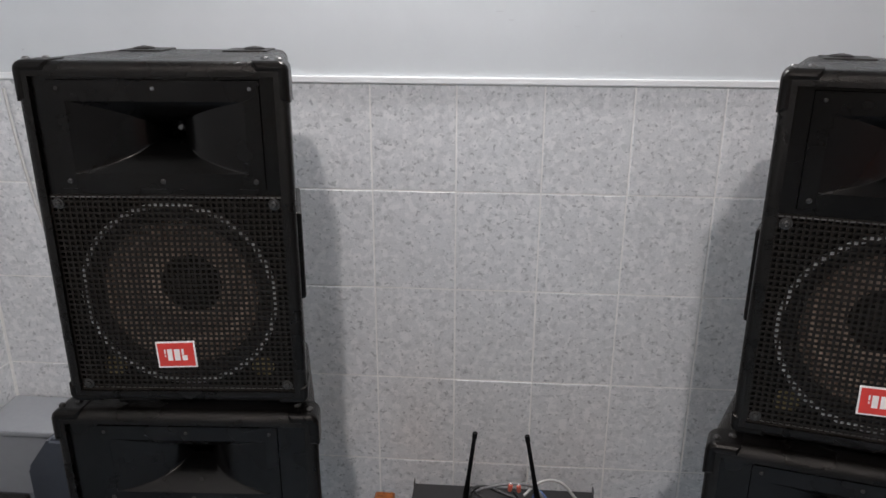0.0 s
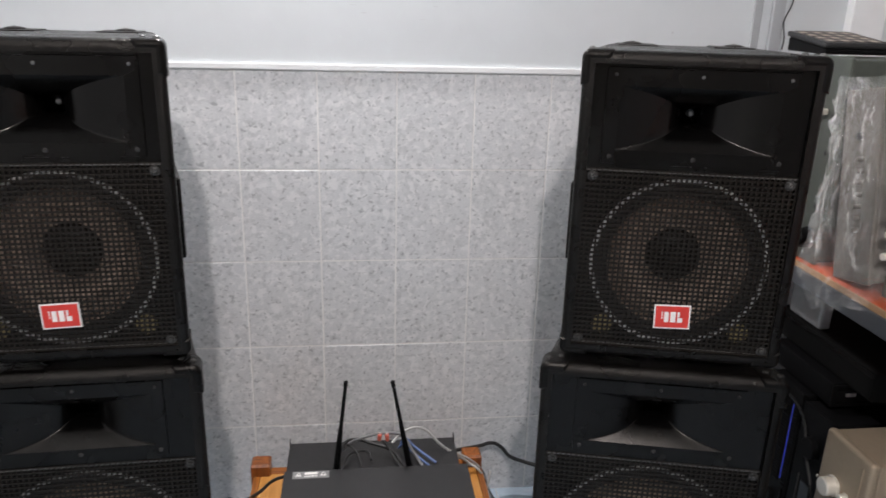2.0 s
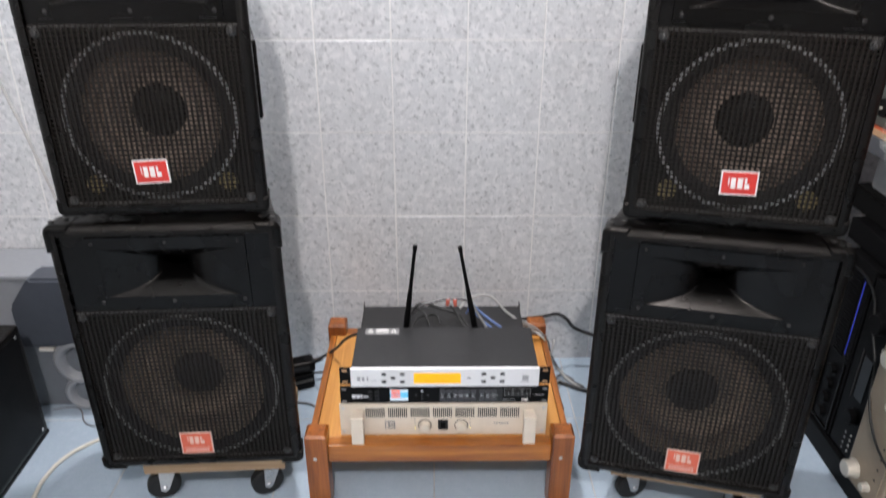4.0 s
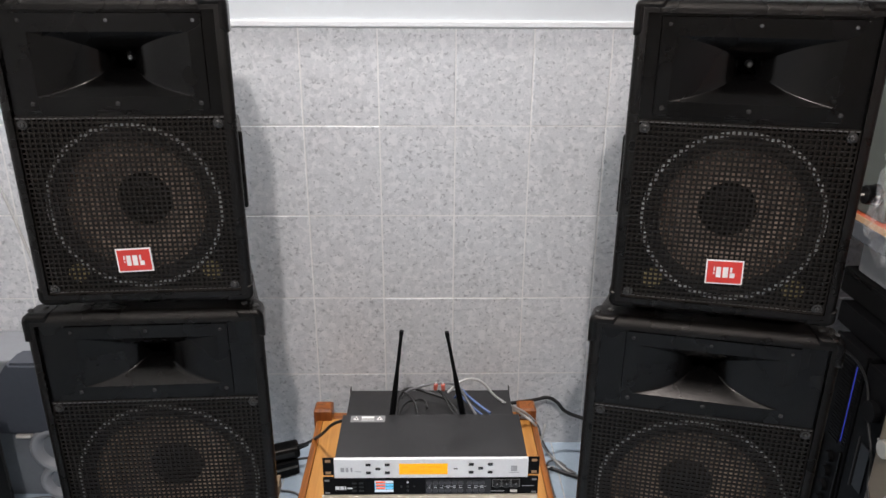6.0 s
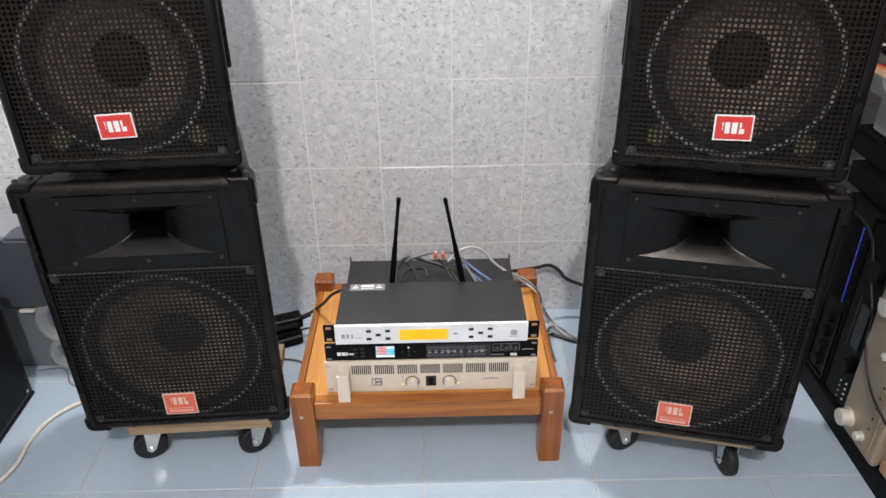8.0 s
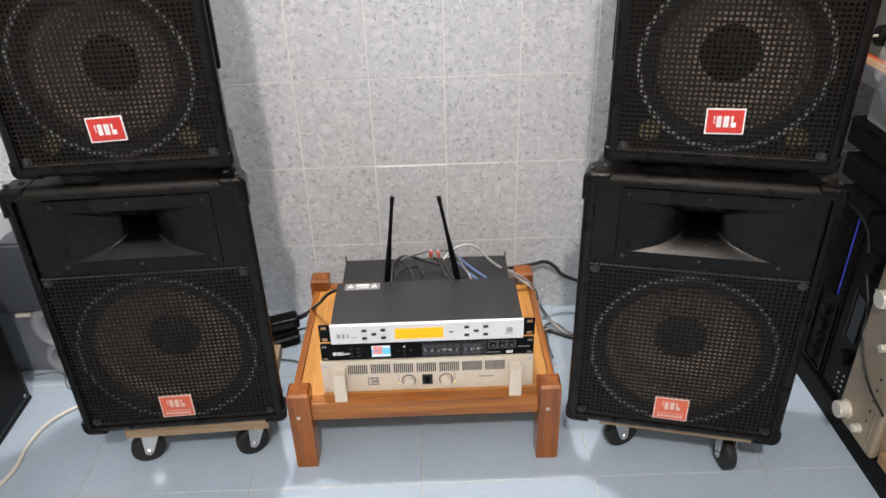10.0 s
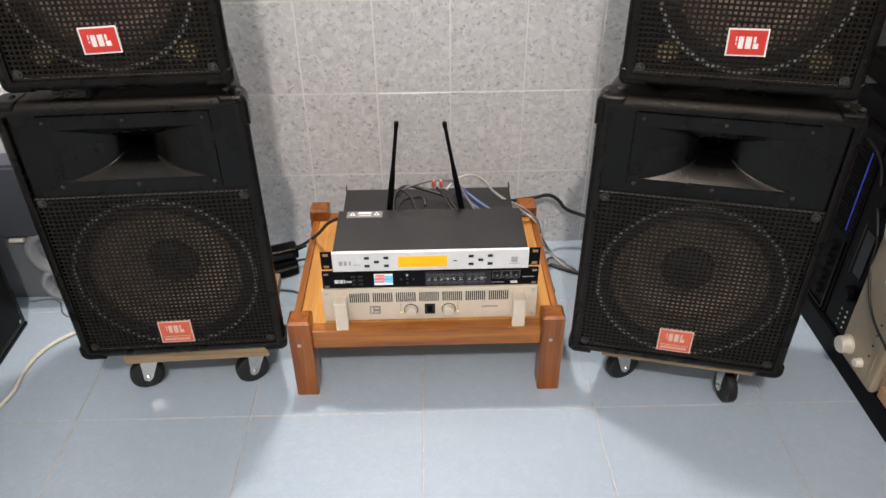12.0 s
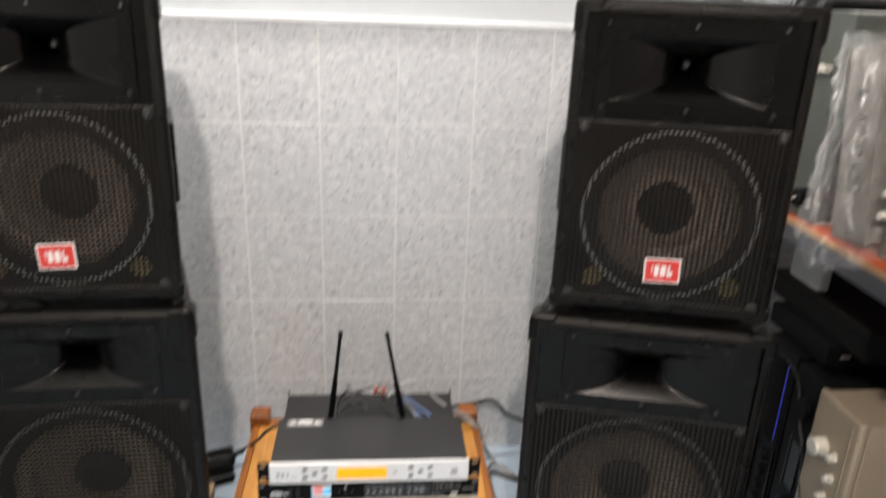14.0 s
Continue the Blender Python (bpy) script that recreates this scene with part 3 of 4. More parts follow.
    for x0, x1, z0, z1 in ((-0.0195, -0.017, 0.002, hgt), (-0.0195, -0.017, -0.004, 0.0), (-0.0145, -0.006, -hgt, hgt), (-0.003, 0.0065, -hgt, hgt), (0.0095, 0.0185, -hgt, -0.001), (0.0095, 0.0135, 0.0, hgt)):
        flat(x0, x1, z0 + up, z1 + up, -0.0032, -0.0025, bm)
    if big:
        flat(-0.029, 0.029, -0.0125, -0.011, -0.0032, -0.0025, bm)
        for i in range(9):
            flat(-0.027 + 0.0061 * i, -0.0227 + 0.0061 * i, -0.023, -0.0165, -0.0032, -0.0025, bm)
    bm.transform(t)
    part("badge_mark", bm, white, badge)
    # rubber feet
    for sx in (-1, 1):
        for y in (0.05, D - 0.06):
            if not big:
                part("foot", lathe([(0.015, 0.0), (0.015, -0.012), (0.012, -0.0155), (0, -0.0155)], at(sx * (W / 2 * 0.72 - 0.02), y, 0.002), 16), RUBBER, ob)
    return ob


UPPER = dict(W=0.408, H=0.567, D=0.27, ring_r=0.157, ring_z=0.190, split=0.362, mouth=(0.134, 0.398, 0.508), group="upper loudspeakers", big=False, cone_mat=CONE, gasket=GASKET)
LOWER = dict(W=0.463, H=0.623, D=0.31, ring_r=0.187, ring_z=0.214, split=0.423, mouth=(0.137, 0.458, 0.566), group="lower loudspeakers", big=True, cone_mat=CONE_DARK, gasket=GASKET_DIM)
loudspeaker(pose(-0.416, -0.629, 0.7815, 0, 0, 3.6), badge_u=-0.013, label="black stage loudspeaker with red badge, stacked on a larger one", **UPPER)
loudspeaker(pose(0.676, -0.694, 0.7815, 0, 0, -13.9), badge_u=0.0, label="black stage loudspeaker with red badge, stacked beside the gear shelf", **UPPER)
loudspeaker(pose(-0.427, -0.637, 0.142, 0, 0, 2.9), badge_u=-0.009, label="large black loudspeaker with faded badge on a wheeled board", **LOWER)
loudspeaker(pose(0.667, -0.710, 0.144, 0, 0, -13.8), badge_u=-0.004, label="large black loudspeaker with faded badge beside the standing amplifiers", **LOWER)


def dolly(m, top, thick, back, angles):
    ob = thing("dolly", m, "plywood board on four black castors under a loudspeaker", "dolly", "loudspeaker dollies")
    part("board", box(-0.165, 0.165, 0.016, 0.30, top - thick, top, 0.002), PLY, ob)
    for (x, y), a in zip(((-0.125, back), (0.125, back), (-0.125, 0.255), (0.125, 0.255)), angles):
        t = pose(x, y, 0, 0, 0, a)
        r = 0.040
        bm = lathe([(r - 0.006, -0.013), (r - 0.001, -0.010), (r, 0), (r - 0.001, 0.010), (r - 0.006, 0.013)], None, 28)
        bm.transform(t @ at(0.018, 0, r) @ pose(0, 0, 0, 90, 0, 0))
        wheel = part("castor_wheel", bm, RUBBER, ob)
        bm = bmesh.new()
        for s in (-1, 1):
            tmp = bmesh.new()
            vs = [tmp.verts.new((px1, s * 0.0165, pz1)) for px1, pz1 in ((-0.022, top - thick - 0.006), (0.026, top - thick - 0.006), (0.028, 0.034), (0.018, 0.026), (0.008, 0.034))]
            f = tmp.faces.new(vs)
            ext = bmesh.ops.extrude_face_region(tmp, geom=[f])
            bmesh.ops.translate(tmp, verts=[v for v in ext["geom"] if isinstance(v, bmesh.types.BMVert)], vec=(0, s * 0.0025, 0))
            merged(tmp, bm)
        box(-0.028, 0.03, -0.021, 0.021, top - thick - 0.008, top - thick - 0.002, 0.001, bm)
        bm.transform(t)
        part("castor_fork", bm, STEEL, wheel)
        for s in (-1, 1):
            bm = dome(0, 0, 0, 0.006, 0.005, None, at(0.018, s * 0.019, r) @ pose(0, 0, 0, -90 * s, 0, 0))
            bm.transform(t)
            part("axle_bolt", bm, STEEL, wheel)
    return ob


dolly(pose(-0.410, -0.637, 0, 0, 0, 2.9), 0.141, 0.030, 0.068, (200, 205, 60, 100))
dolly(pose(0.680, -0.710, 0, 0, 0, -13.8), 0.143, 0.015, 0.086, (30, -72, 40, 150))

# ---- low wooden stand ----
stand = thing("wooden_stand", pose(0, 0, 0), "low varnished orange-brown wooden stand carrying the amplifier rack", "stand")


def post(x, y, top):
    bm = box(x - 0.0255, x + 0.0255, y - 0.0255, y + 0.0255, 0, top, 0.0)
    up = [f for f in bm.faces if f.normal.z > 0.9]
    r = bmesh.ops.inset_region(bm, faces=up, thickness=0.008)
    up = [f for f in bm.faces if f.normal.z > 0.9 and f.calc_area() < 0.0016]
    for f in up:
        for v in f.verts:
            v.co.z += 0.006
    bmesh.ops.bevel(bm, geom=[e for e in bm.edges if abs((e.verts[0].co - e.verts[1].co).normalized().z) > 0.9], offset=0.002, segments=2, affect="EDGES")
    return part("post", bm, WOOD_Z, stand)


for x, y in ((-0.1645, -0.6065), (0.4115, -0.6065), (-0.170, -0.130), (0.409, -0.130)):
    p = post(x, y, 0.206)
    if y < -0.5:
        part("screw", dome(x - 0.004, y - 0.0255, 0.158, 0.0048, 0.002), STEEL, p)
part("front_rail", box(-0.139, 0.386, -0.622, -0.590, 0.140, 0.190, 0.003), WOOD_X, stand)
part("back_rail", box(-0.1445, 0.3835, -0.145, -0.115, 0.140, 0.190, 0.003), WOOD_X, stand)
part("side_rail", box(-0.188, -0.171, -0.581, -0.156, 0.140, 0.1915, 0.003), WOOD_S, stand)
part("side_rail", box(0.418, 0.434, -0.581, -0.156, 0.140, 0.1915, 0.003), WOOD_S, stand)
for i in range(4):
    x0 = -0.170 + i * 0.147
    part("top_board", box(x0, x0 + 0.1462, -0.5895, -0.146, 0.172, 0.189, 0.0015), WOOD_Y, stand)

# ---- rack gear on the stand ----
CX, FY = 0.1325, -0.582
amp = thing("power_amplifier", pose(CX, FY, 0.190), "cream-fronted power amplifier with vent slots and handles on the stand", "amplifier")
part("chassis", box(-0.222, 0.222, 0.004, 0.440, 0.004, 0.090, 0.002), GEAR, amp)
for sx in (-1, 1):
    part("rear_ear", box(sx * 0.2205 - 0.0012, sx * 0.2205 + 0.0012, 0.424, 0.442, 0.085, 0.104), GEAR, amp)
face = part("faceplate", box(-0.243, 0.243, -0.004, 0.004, 0.001, 0.091, 0.0015), CREAM, amp)
for g in range(7):
    bm = bmesh.new()
    x0 = -0.182 + g * 0.0525
    for s in range(10):
        box(x0 + s * 0.0046, x0 + s * 0.0046 + 0.0027, -0.0046, -0.0035, 0.054, 0.080, 0, bm)
    part("vent", bm, INK, face, "dark vent slots")
for sx in (-1, 1):
    bm = box(sx * 0.2 - 0.0145, sx * 0.2 + 0.0145, -0.037, -0.022, -0.008, 0.076, 0.003)
    box(sx * 0.2 - 0.013, sx * 0.2 + 0.013, -0.024, -0.004, 0.058, 0.074, 0.002, bm)
    box(sx * 0.2 - 0.013, sx * 0.2 + 0.013, -0.024, -0.004, 0.004, 0.02, 0.002, bm)
    part("handle", bm, CREAM, amp)
    for z in (0.012, 0.080):
        part("rack_screw", dome(sx * 0.234, -0.004, z, 0.0042, 0.002), STEEL, face)
for x in (-0.044, 0.042):
    k = part("knob", knob(x, -0.004, 0.030, 0.0125, 0.014), CREAM, amp)
    part("knob_ring", lathe([(0.0165, 0), (0.0165, 0.001), (0.0142, 0.0012), (0.0142, 0)], at(x, -0.004, 0.030, FRONT), 28, cap=False), BEIGE, k)
part("power_switch", box(-0.013, 0.011, -0.007, -0.0038, 0.018, 0.046, 0.001), INK, amp)
part("switch_rocker", box(-0.007, 0.005, -0.0095, -0.0068, 0.024, 0.041, 0.001), GEAR_FRONT, amp)
bm = box(-0.138, -0.114, -0.0046, -0.0038, 0.020, 0.042, 0)
part("emblem", bm, GREY_INK, face, "dark square emblem")
bm = bmesh.new()
box(-0.1355, -0.1305, -0.0052, -0.0045, 0.023, 0.039, 0, bm), box(-0.128, -0.117, -0.0052, -0.0045, 0.0345, 0.038, 0, bm), box(-0.128, -0.117, -0.0052, -0.0045, 0.024, 0.0275, 0, bm)
part("emblem_shapes", bm, CREAM, face)
for x in (-0.067, 0.063):
    for i in range(4):
        part("indicator", dome(x, -0.004, 0.022 + i * 0.008, 0.0016, 0.001, steps=8), GREEN_LED if i == 0 else GREY_INK, face)
bm = bmesh.new()
for i in range(6):
    box(0.118 + i * 0.0062, 0.1225 + i * 0.0062, -0.0045, -0.0038, 0.033, 0.0365, 0, bm)
part("printed_marks", bm, GREY_INK, face)

proc = thing("speaker_processor", pose(CX + 0.002, FY + 0.002, 0.2825), "slim black rack processor with a small colour screen and jack rows", "audio processor")
part("chassis", box(-0.218, 0.218, 0.004, 0.17, 0.002, 0.045, 0.001), GEAR, proc)
face = part("faceplate", box(-0.241, 0.241, -0.003, 0.004, 0.001, 0.0455, 0.001), GEAR_FRONT, proc)
screen = part("screen", box(-0.127, -0.083, -0.0036, -0.0028, 0.006, 0.040, 0), GEAR_FRONT, proc)
rows = ((0.0325, SCREEN_W, SCREEN_R), (0.0245, SCREEN_B, SCREEN_R), (0.0165, SCREEN_B, SCREEN_R), (0.0085, SCREEN_W, SCREEN_W))
for z, ma, mb in rows:
    part("screen_row", box(-0.126, -0.084, -0.0042, -0.0035, z, z + 0.0066, 0), ma, screen)
    part("screen_bar", box(-0.123, -0.102 if mb is SCREEN_R else -0.09, -0.0048, -0.0041, z + 0.001, z + 0.0054, 0), mb, screen)
for x in (-0.172, -0.156):
    for z in (0.010, 0.0205, 0.031):
        part("button", box(x - 0.005, x + 0.005, -0.0055, -0.0028, z, z + 0.0045, 0.0008), GEAR, proc)
for x, z in ((-0.052, 0.023), (-0.066, 0.023), (-0.038, 0.023), (-0.052, 0.034), (-0.052, 0.012)):
    part("button", dome(x, -0.003, z, 0.0028, 0.0016, steps=10), LIGHT_INK if z == 0.034 else GEAR, proc)
part("jack_field", box(-0.012, 0.135, -0.0036, -0.0028, 0.003, 0.0425, 0), GEAR, proc)
for i in range(9):
    for z in (0.0125, 0.0325):
        x = -0.004 + i * 0.0142 + (0.005 if i > 5 else 0)
        j = part("jack", lathe([(0.0064, 0), (0.0064, 0.0025), (0.0052, 0.0028), (0.0048, 0.001), (0, 0.001)], at(x, -0.0036, z, FRONT), 14), JACK, proc)
        part("jack_mark", box(x - 0.0032, x + 0.0032, -0.0044, -0.0037, z + (0.0062 if z < 0.02 else -0.0082), z + (0.0074 if z < 0.02 else -0.0068), 0), LIGHT_INK, j)
for x in (0.148, 0.169, 0.190):
    part("knob_frame", window_frame((x - 0.0098, x + 0.0098, 0.0205, 0.0405), (x - 0.0088, x + 0.0088, 0.0215, 0.0395), -0.0038, -0.0028), GREY_INK, proc)
    part("level_knob", knob(x, -0.003, 0.030, 0.0076, 0.009, steps=18), GEAR, proc)
    part("knob_mark", box(x - 0.0008, x + 0.0008, -0.0128, -0.0119, 0.032, 0.0365, 0), PALE_INK, proc)
part("usb_port", box(0.179, 0.194, -0.005, -0.0028, 0.0065, 0.0125, 0), OFFWHITE, proc)
for x0, x1, z0, z1 in ((-0.214, -0.205, 0.015, 0.024), (-0.2035, -0.195, 0.015, 0.024), (-0.1935, -0.190, 0.015, 0.024), (-0.188, -0.176, 0.017, 0.0205), (0.135, 0.165, 0.0085, 0.0098), (0.205, 0.232, 0.0222, 0.0238), (0.03, 0.055, 0.0215, 0.0232), (0.104, 0.125, 0.0215, 0.0232)):
    part("printed_mark", box(x0, x1, -0.0038, -0.0029, z0, z1, 0), LIGHT_INK if x0 < -0.18 else PALE_INK, face)
for sx in (-1, 1):
    for z in (0.006, 0.040):
        part("rack_slot", box(sx * 0.232 - 0.0055, sx * 0.232 + 0.0055, -0.0036, -0.0028, z - 0.0025, z + 0.0025, 0.001), GREY_INK, face)

dsp = thing("mixer_processor", pose(CX + 0.003, FY - 0.002, 0.3325), "silver-fronted rack processor with lit amber display and two antennas", "audio processor")
part("chassis", box(-0.2125, 0.2125, 0.0, 0.165, 0.004, 0.0525, 0.0015), GEAR, dsp)
face = part("faceplate", box(-0.2145, 0.2145, -0.008, 0.0, 0.003, 0.053, 0.0015), SILVER, dsp)
for sx in (-1, 1):
    ear = part("rack_ear", box(min(sx * 0.213, sx * 0.2405), max(sx * 0.213, sx * 0.2405), 0.001, 0.004, 0.004, 0.050, 0.001), GEAR_FRONT, dsp)
    for z in (0.011, 0.042):
        part("ear_slot", box(sx * 0.229 - 0.006, sx * 0.229 + 0.006, 0.0003, 0.0011, z - 0.0032, z + 0.0032, 0.0), TANWOOD, ear)
for x in (-0.17, -0.06, 0.17):
    part("foot", lathe([(0.009, 0.005), (0.009, -0.004), (0.0, -0.004)], at(x, 0.02, 0.0), 14), STEEL, dsp)
lcd = part("display", box(-0.071, 0.036, -0.0088, -0.0079, 0.013, 0.041, 0.0), LCD, dsp, "glowing amber display")
bm = bmesh.new()
for z in (0.020, 0.031):
    for i in range(5):
        if (i + int(z * 1000)) % 4:
            box(-0.062 + i * 0.018, -0.05 + i * 0.018, -0.0094, -0.0087, z, z + 0.0035, 0, bm)
part("display_text", bm, LCD_DARK, lcd)
for cx in (-0.115, 0.112):
    for dx, dz in ((-0.024, 0.0115), (0.018, 0.0115), (-0.024, -0.0095), (0.018, -0.0095), (-0.003, 0.001)):
        part("button", box(cx + dx - 0.0055, cx + dx + 0.0055, -0.0105, -0.0078, 0.0275 + dz - 0.003, 0.0275 + dz + 0.003, 0.0012), INK, dsp)
part("usb_slot", box(0.049, 0.058, -0.0086, -0.0078, 0.026, 0.0282, 0), INK, dsp)
for x0, x1, z0, z1 in ((-0.200, -0.192, 0.020, 0.031), (-0.189, -0.183, 0.020, 0.031), (-0.178, -0.174, 0.020, 0.031), (-0.170, -0.155, 0.020, 0.0215), (0.176, 0.190, 0.020, 0.034), (0.172, 0.194, 0.0155, 0.017)):
    part("printed_mark", box(x0, x1, -0.0085, -0.0079, z0, z1, 0), PALE_INK, face)
lab = part("warning_label", box(-0.192, -0.110, 0.134, 0.160, 0.0523, 0.0532, 0), GREY_INK, dsp, "grey warning label with two white triangles")
bm = bmesh.new()
for cx in (-0.179, -0.123):
    vs = [bm.verts.new((cx + a, b, 0.0536)) for a, b in ((-0.0075, 0.142), (0.0075, 0.142), (0, 0.157))]
    bm.faces.new(vs)
box(-0.166, -0.136, 0.148, 0.156, 0.053, 0.0536, 0, bm)
box(-0.166, -0.136, 0.1405, 0.143, 0.053, 0.0536, 0, bm)
part("label_marks", bm, WHITE, lab)
for cx in (-0.179, -0.123):
    part("warning_sign", box(cx - 0.0012, cx + 0.0012, 0.1445, 0.151, 0.0535, 0.0539, 0), INK, lab)


def antenna(base, tip):
    a, b = Vector(base), Vector(tip)
    d = b - a
    bm = lathe([(0.0075, 0), (0.0075, 0.05), (0.0062, 0.1), (0.0046, 0.13), (0.0042, d.length - 0.016), (0.0052, d.length - 0.012), (0.0052, d.length), (0, d.length)], Matrix.Translation(a) @ d.to_track_quat("Z", "Y").to_matrix().to_4x4(), 16)
    ant = part("antenna", bm, PLASTIC, dsp, smooth=False)
    part("antenna_joint", box(a.x - 0.009, a.x + 0.009, a.y - 0.016, a.y + 0.009, a.z - 0.01, a.z + 0.008, 0.003), PLASTIC, ant)
    return ant


OX, OY, OZ = CX + 0.003, FY - 0.002, 0.3325
antenna((0.040 - OX, -0.402 - OY, 0.365 - OZ), (0.067 - OX, -0.405 - OY, 0.604 - OZ))
antenna((0.214 - OX, -0.402 - OY, 0.365 - OZ), (0.172 - OX, -0.395 - OY, 0.596 - OZ))

# ---- cables and small things round the stand ----
cable("signal_cable", [(0.055, -0.21, 0.298), (0.072, -0.215, 0.322), (0.106, -0.22, 0.339), (0.158, -0.22, 0.350), (0.205, -0.225, 0.344), (0.235, -0.25, 0.31), (0.26, -0.30, 0.290)], 0.0036, GREYCABLE, "grey signal cable arching behind the processors")
cable("signal_cable", [(0.18, -0.235, 0.330), (0.215, -0.215, 0.352), (0.258, -0.20, 0.349), (0.314, -0.20, 0.294), (0.352, -0.195, 0.262), (0.392, -0.178, 0.222), (0.420, -0.19, 0.204), (0.455, -0.13, 0.10), (0.50, -0.11, 0.022), (0.548, -0.165, 0.008), (0.60, -0.2, 0.006)], 0.0035, PALECABLE, "pale flat cable running from the rack to the floor")
cable("signal_cable", [(0.33, -0.21, 0.285), (0.372, -0.19, 0.252), (0.405, -0.175, 0.222), (0.432, -0.16, 0.185), (0.458, -0.13, 0.115), (0.466, -0.125, 0.152), (0.460, -0.14, 0.128), (0.447, -0.155, 0.085), (0.452, -0.15, 0.03), (0.50, -0.13, 0.006)], 0.0032, PALECABLE, "pale thin cable curled beside the stand")
cable("signal_cable", [(0.385, -0.19, 0.222), (0.425, -0.17, 0.195), (0.47, -0.115, 0.075), (0.515, -0.11, 0.008), (0.56, -0.16, 0.006)], 0.0036, GREYCABLE, "grey cable beside the pale one")
cable("signal_cable", [(0.205, -0.19, 0.292), (0.216, -0.20, 0.318), (0.238, -0.216, 0.306), (0.262, -0.245, 0.300), (0.292, -0.275, 0.292)], 0.0034, BLUECABLE, "thin blue network cable behind the processors")
cable("signal_cable", [(0.200, -0.20, 0.292), (0.212, -0.215, 0.310), (0.232, -0.232, 0.300), (0.255, -0.262, 0.294), (0.275, -0.29, 0.292)], 0.0030, BLUECABLE, "thin blue network cable behind the processors")
cable("signal_cable", [(0.042, -0.30, 0.292), (0.052, -0.22, 0.315), (0.074, -0.195, 0.318), (0.134, -0.205, 0.310), (0.178, -0.225, 0.302), (0.199, -0.262, 0.296), (0.215, -0.31, 0.290)], 0.0046, BLACKCABLE, "black cable lying on the amplifier")
cable("signal_cable", [(0.045, -0.32, 0.290), (0.064, -0.25, 0.304), (0.092, -0.22, 0.298), (0.118, -0.228, 0.302), (0.126, -0.25, 0.292)], 0.0032, BLACKCABLE, "thin black cable looped on the amplifier")
cable("signal_cable", [(0.060, -0.215, 0.322), (0.085, -0.225, 0.305), (0.098, -0.26, 0.292), (0.104, -0.31, 0.288)], 0.003, BLACKCABLE, "thin black cable dropping behind the processors")
cable("signal_cable", [(0.155, -0.225, 0.332), (0.170, -0.232, 0.315), (0.188, -0.262, 0.297), (0.210, -0.30, 0.290)], 0.003, BLACKCABLE, "thin black lead of the red connectors")
cable("power_cable", [(0.345, -0.11, 0.212), (0.40, -0.085, 0.204), (0.442, -0.066, 0.198), (0.486, -0.05, 0.195), (0.511, -0.05, 0.180), (0.538, -0.05, 0.148), (0.583, -0.06, 0.132), (0.66, -0.10, 0.128)], 0.0055, BLACKCABLE, "thick black power cable along the tiled wall")
cable("power_cable", [(-0.03, -0.33, 0.30), (-0.065, -0.335, 0.312), (-0.098, -0.33, 0.306), (-0.155, -0.28, 0.232), (-0.225, -0.165, 0.118), (-0.255, -0.125, 0.08)], 0.0042, BLACKCABLE, "black power cable drooping over the stand's side")
cable("floor_cable", [(0.43, -0.10, 0.0065), (0.465, -0.12, 0.0065), (0.507, -0.145, 0.0065), (0.55, -0.17, 0.0065), (0.62, -0.20, 0.0065)], 0.0062, BLACKCABLE, "black cable on the floor by the stand")
cable("floor_cable", [(0.537, -0.123, 0.004), (0.515, -0.098, 0.004), (0.492, -0.098, 0.004), (0.482, -0.135, 0.004), (0.480, -0.19, 0.004), (0.484, -0.26, 0.004)], 0.0032, GREYCABLE, "thin grey cable curled on the floor")
cable("floor_cable", [(-0.30, -0.22, 0.004), (-0.24, -0.24, 0.004), (-0.20, -0.32, 0.004), (-0.17, -0.36, 0.004)], 0.003, GREYCABLE, "thin grey cable on the floor behind the stand")
cable("floor_cable", [(-0.30, -0.10, 0.004), (-0.24, -0.075, 0.004), (-0.18, -0.09, 0.004)], 0.003, BLACKCABLE, "thin black cable near the wall")
cable("floor_cable", [(-0.72, -0.33, 0.006), (-0.815, -0.395, 0.006), (-0.862, -0.45, 0.006), (-0.882, -0.53, 0.006), (-0.880, -0.62, 0.006), (-0.91, -0.68, 0.006), (-0.98, -0.70, 0.006)], 0.005, WHITECABLE, "ivory cable curving across the blue floor")
cable("floor_cable", [(-0.99, -0.25, 0.003), (-0.92, -0.245, 0.003), (-0.865, -0.315, 0.003), (-0.80, -0.33, 0.003)], 0.002, GREYCABLE, "thin grey wire on the floor")
cable("wall_cable", [(-1.07, -0.012, 1.23), (-1.066, -0.012, 1.165), (-1.055, -0.012, 1.05), (-1.03, -0.012, 0.88), (-1.0, -0.012, 0.75), (-0.96, -0.012, 0.55)], 0.004, PALECABLE, "white cable hanging down the tiled wall")
cable("antenna_cable", [(1.19, -0.03, 1.95), (1.194, -0.03, 1.58), (1.200, -0.03, 1.50), (1.205, -0.03, 1.44), (1.190, -0.03, 1.397), (1.198, -0.03, 1.352), (1.196, -0.03, 1.325)], 0.0019, BLACKCABLE, "thin dark cable hanging in the corner")

for (x, y, z, a) in ((0.148, -0.222, 0.340, 20), (0.168, -0.224, 0.340, -15)):
    plug = thing("plug", pose(x, y, z, 15, 0, a), "small red connector on a grey cable", "plug", "red connectors")
    part("body", lathe([(0.004, -0.011), (0.0055, -0.007), (0.0055, 0.008), (0.004, 0.011)], None, 14), REDPLUG, plug)
    part("pin", lathe([(0.002, 0.0105), (0.002, 0.016), (0, 0.0165)], None, 10), STEEL, plug)

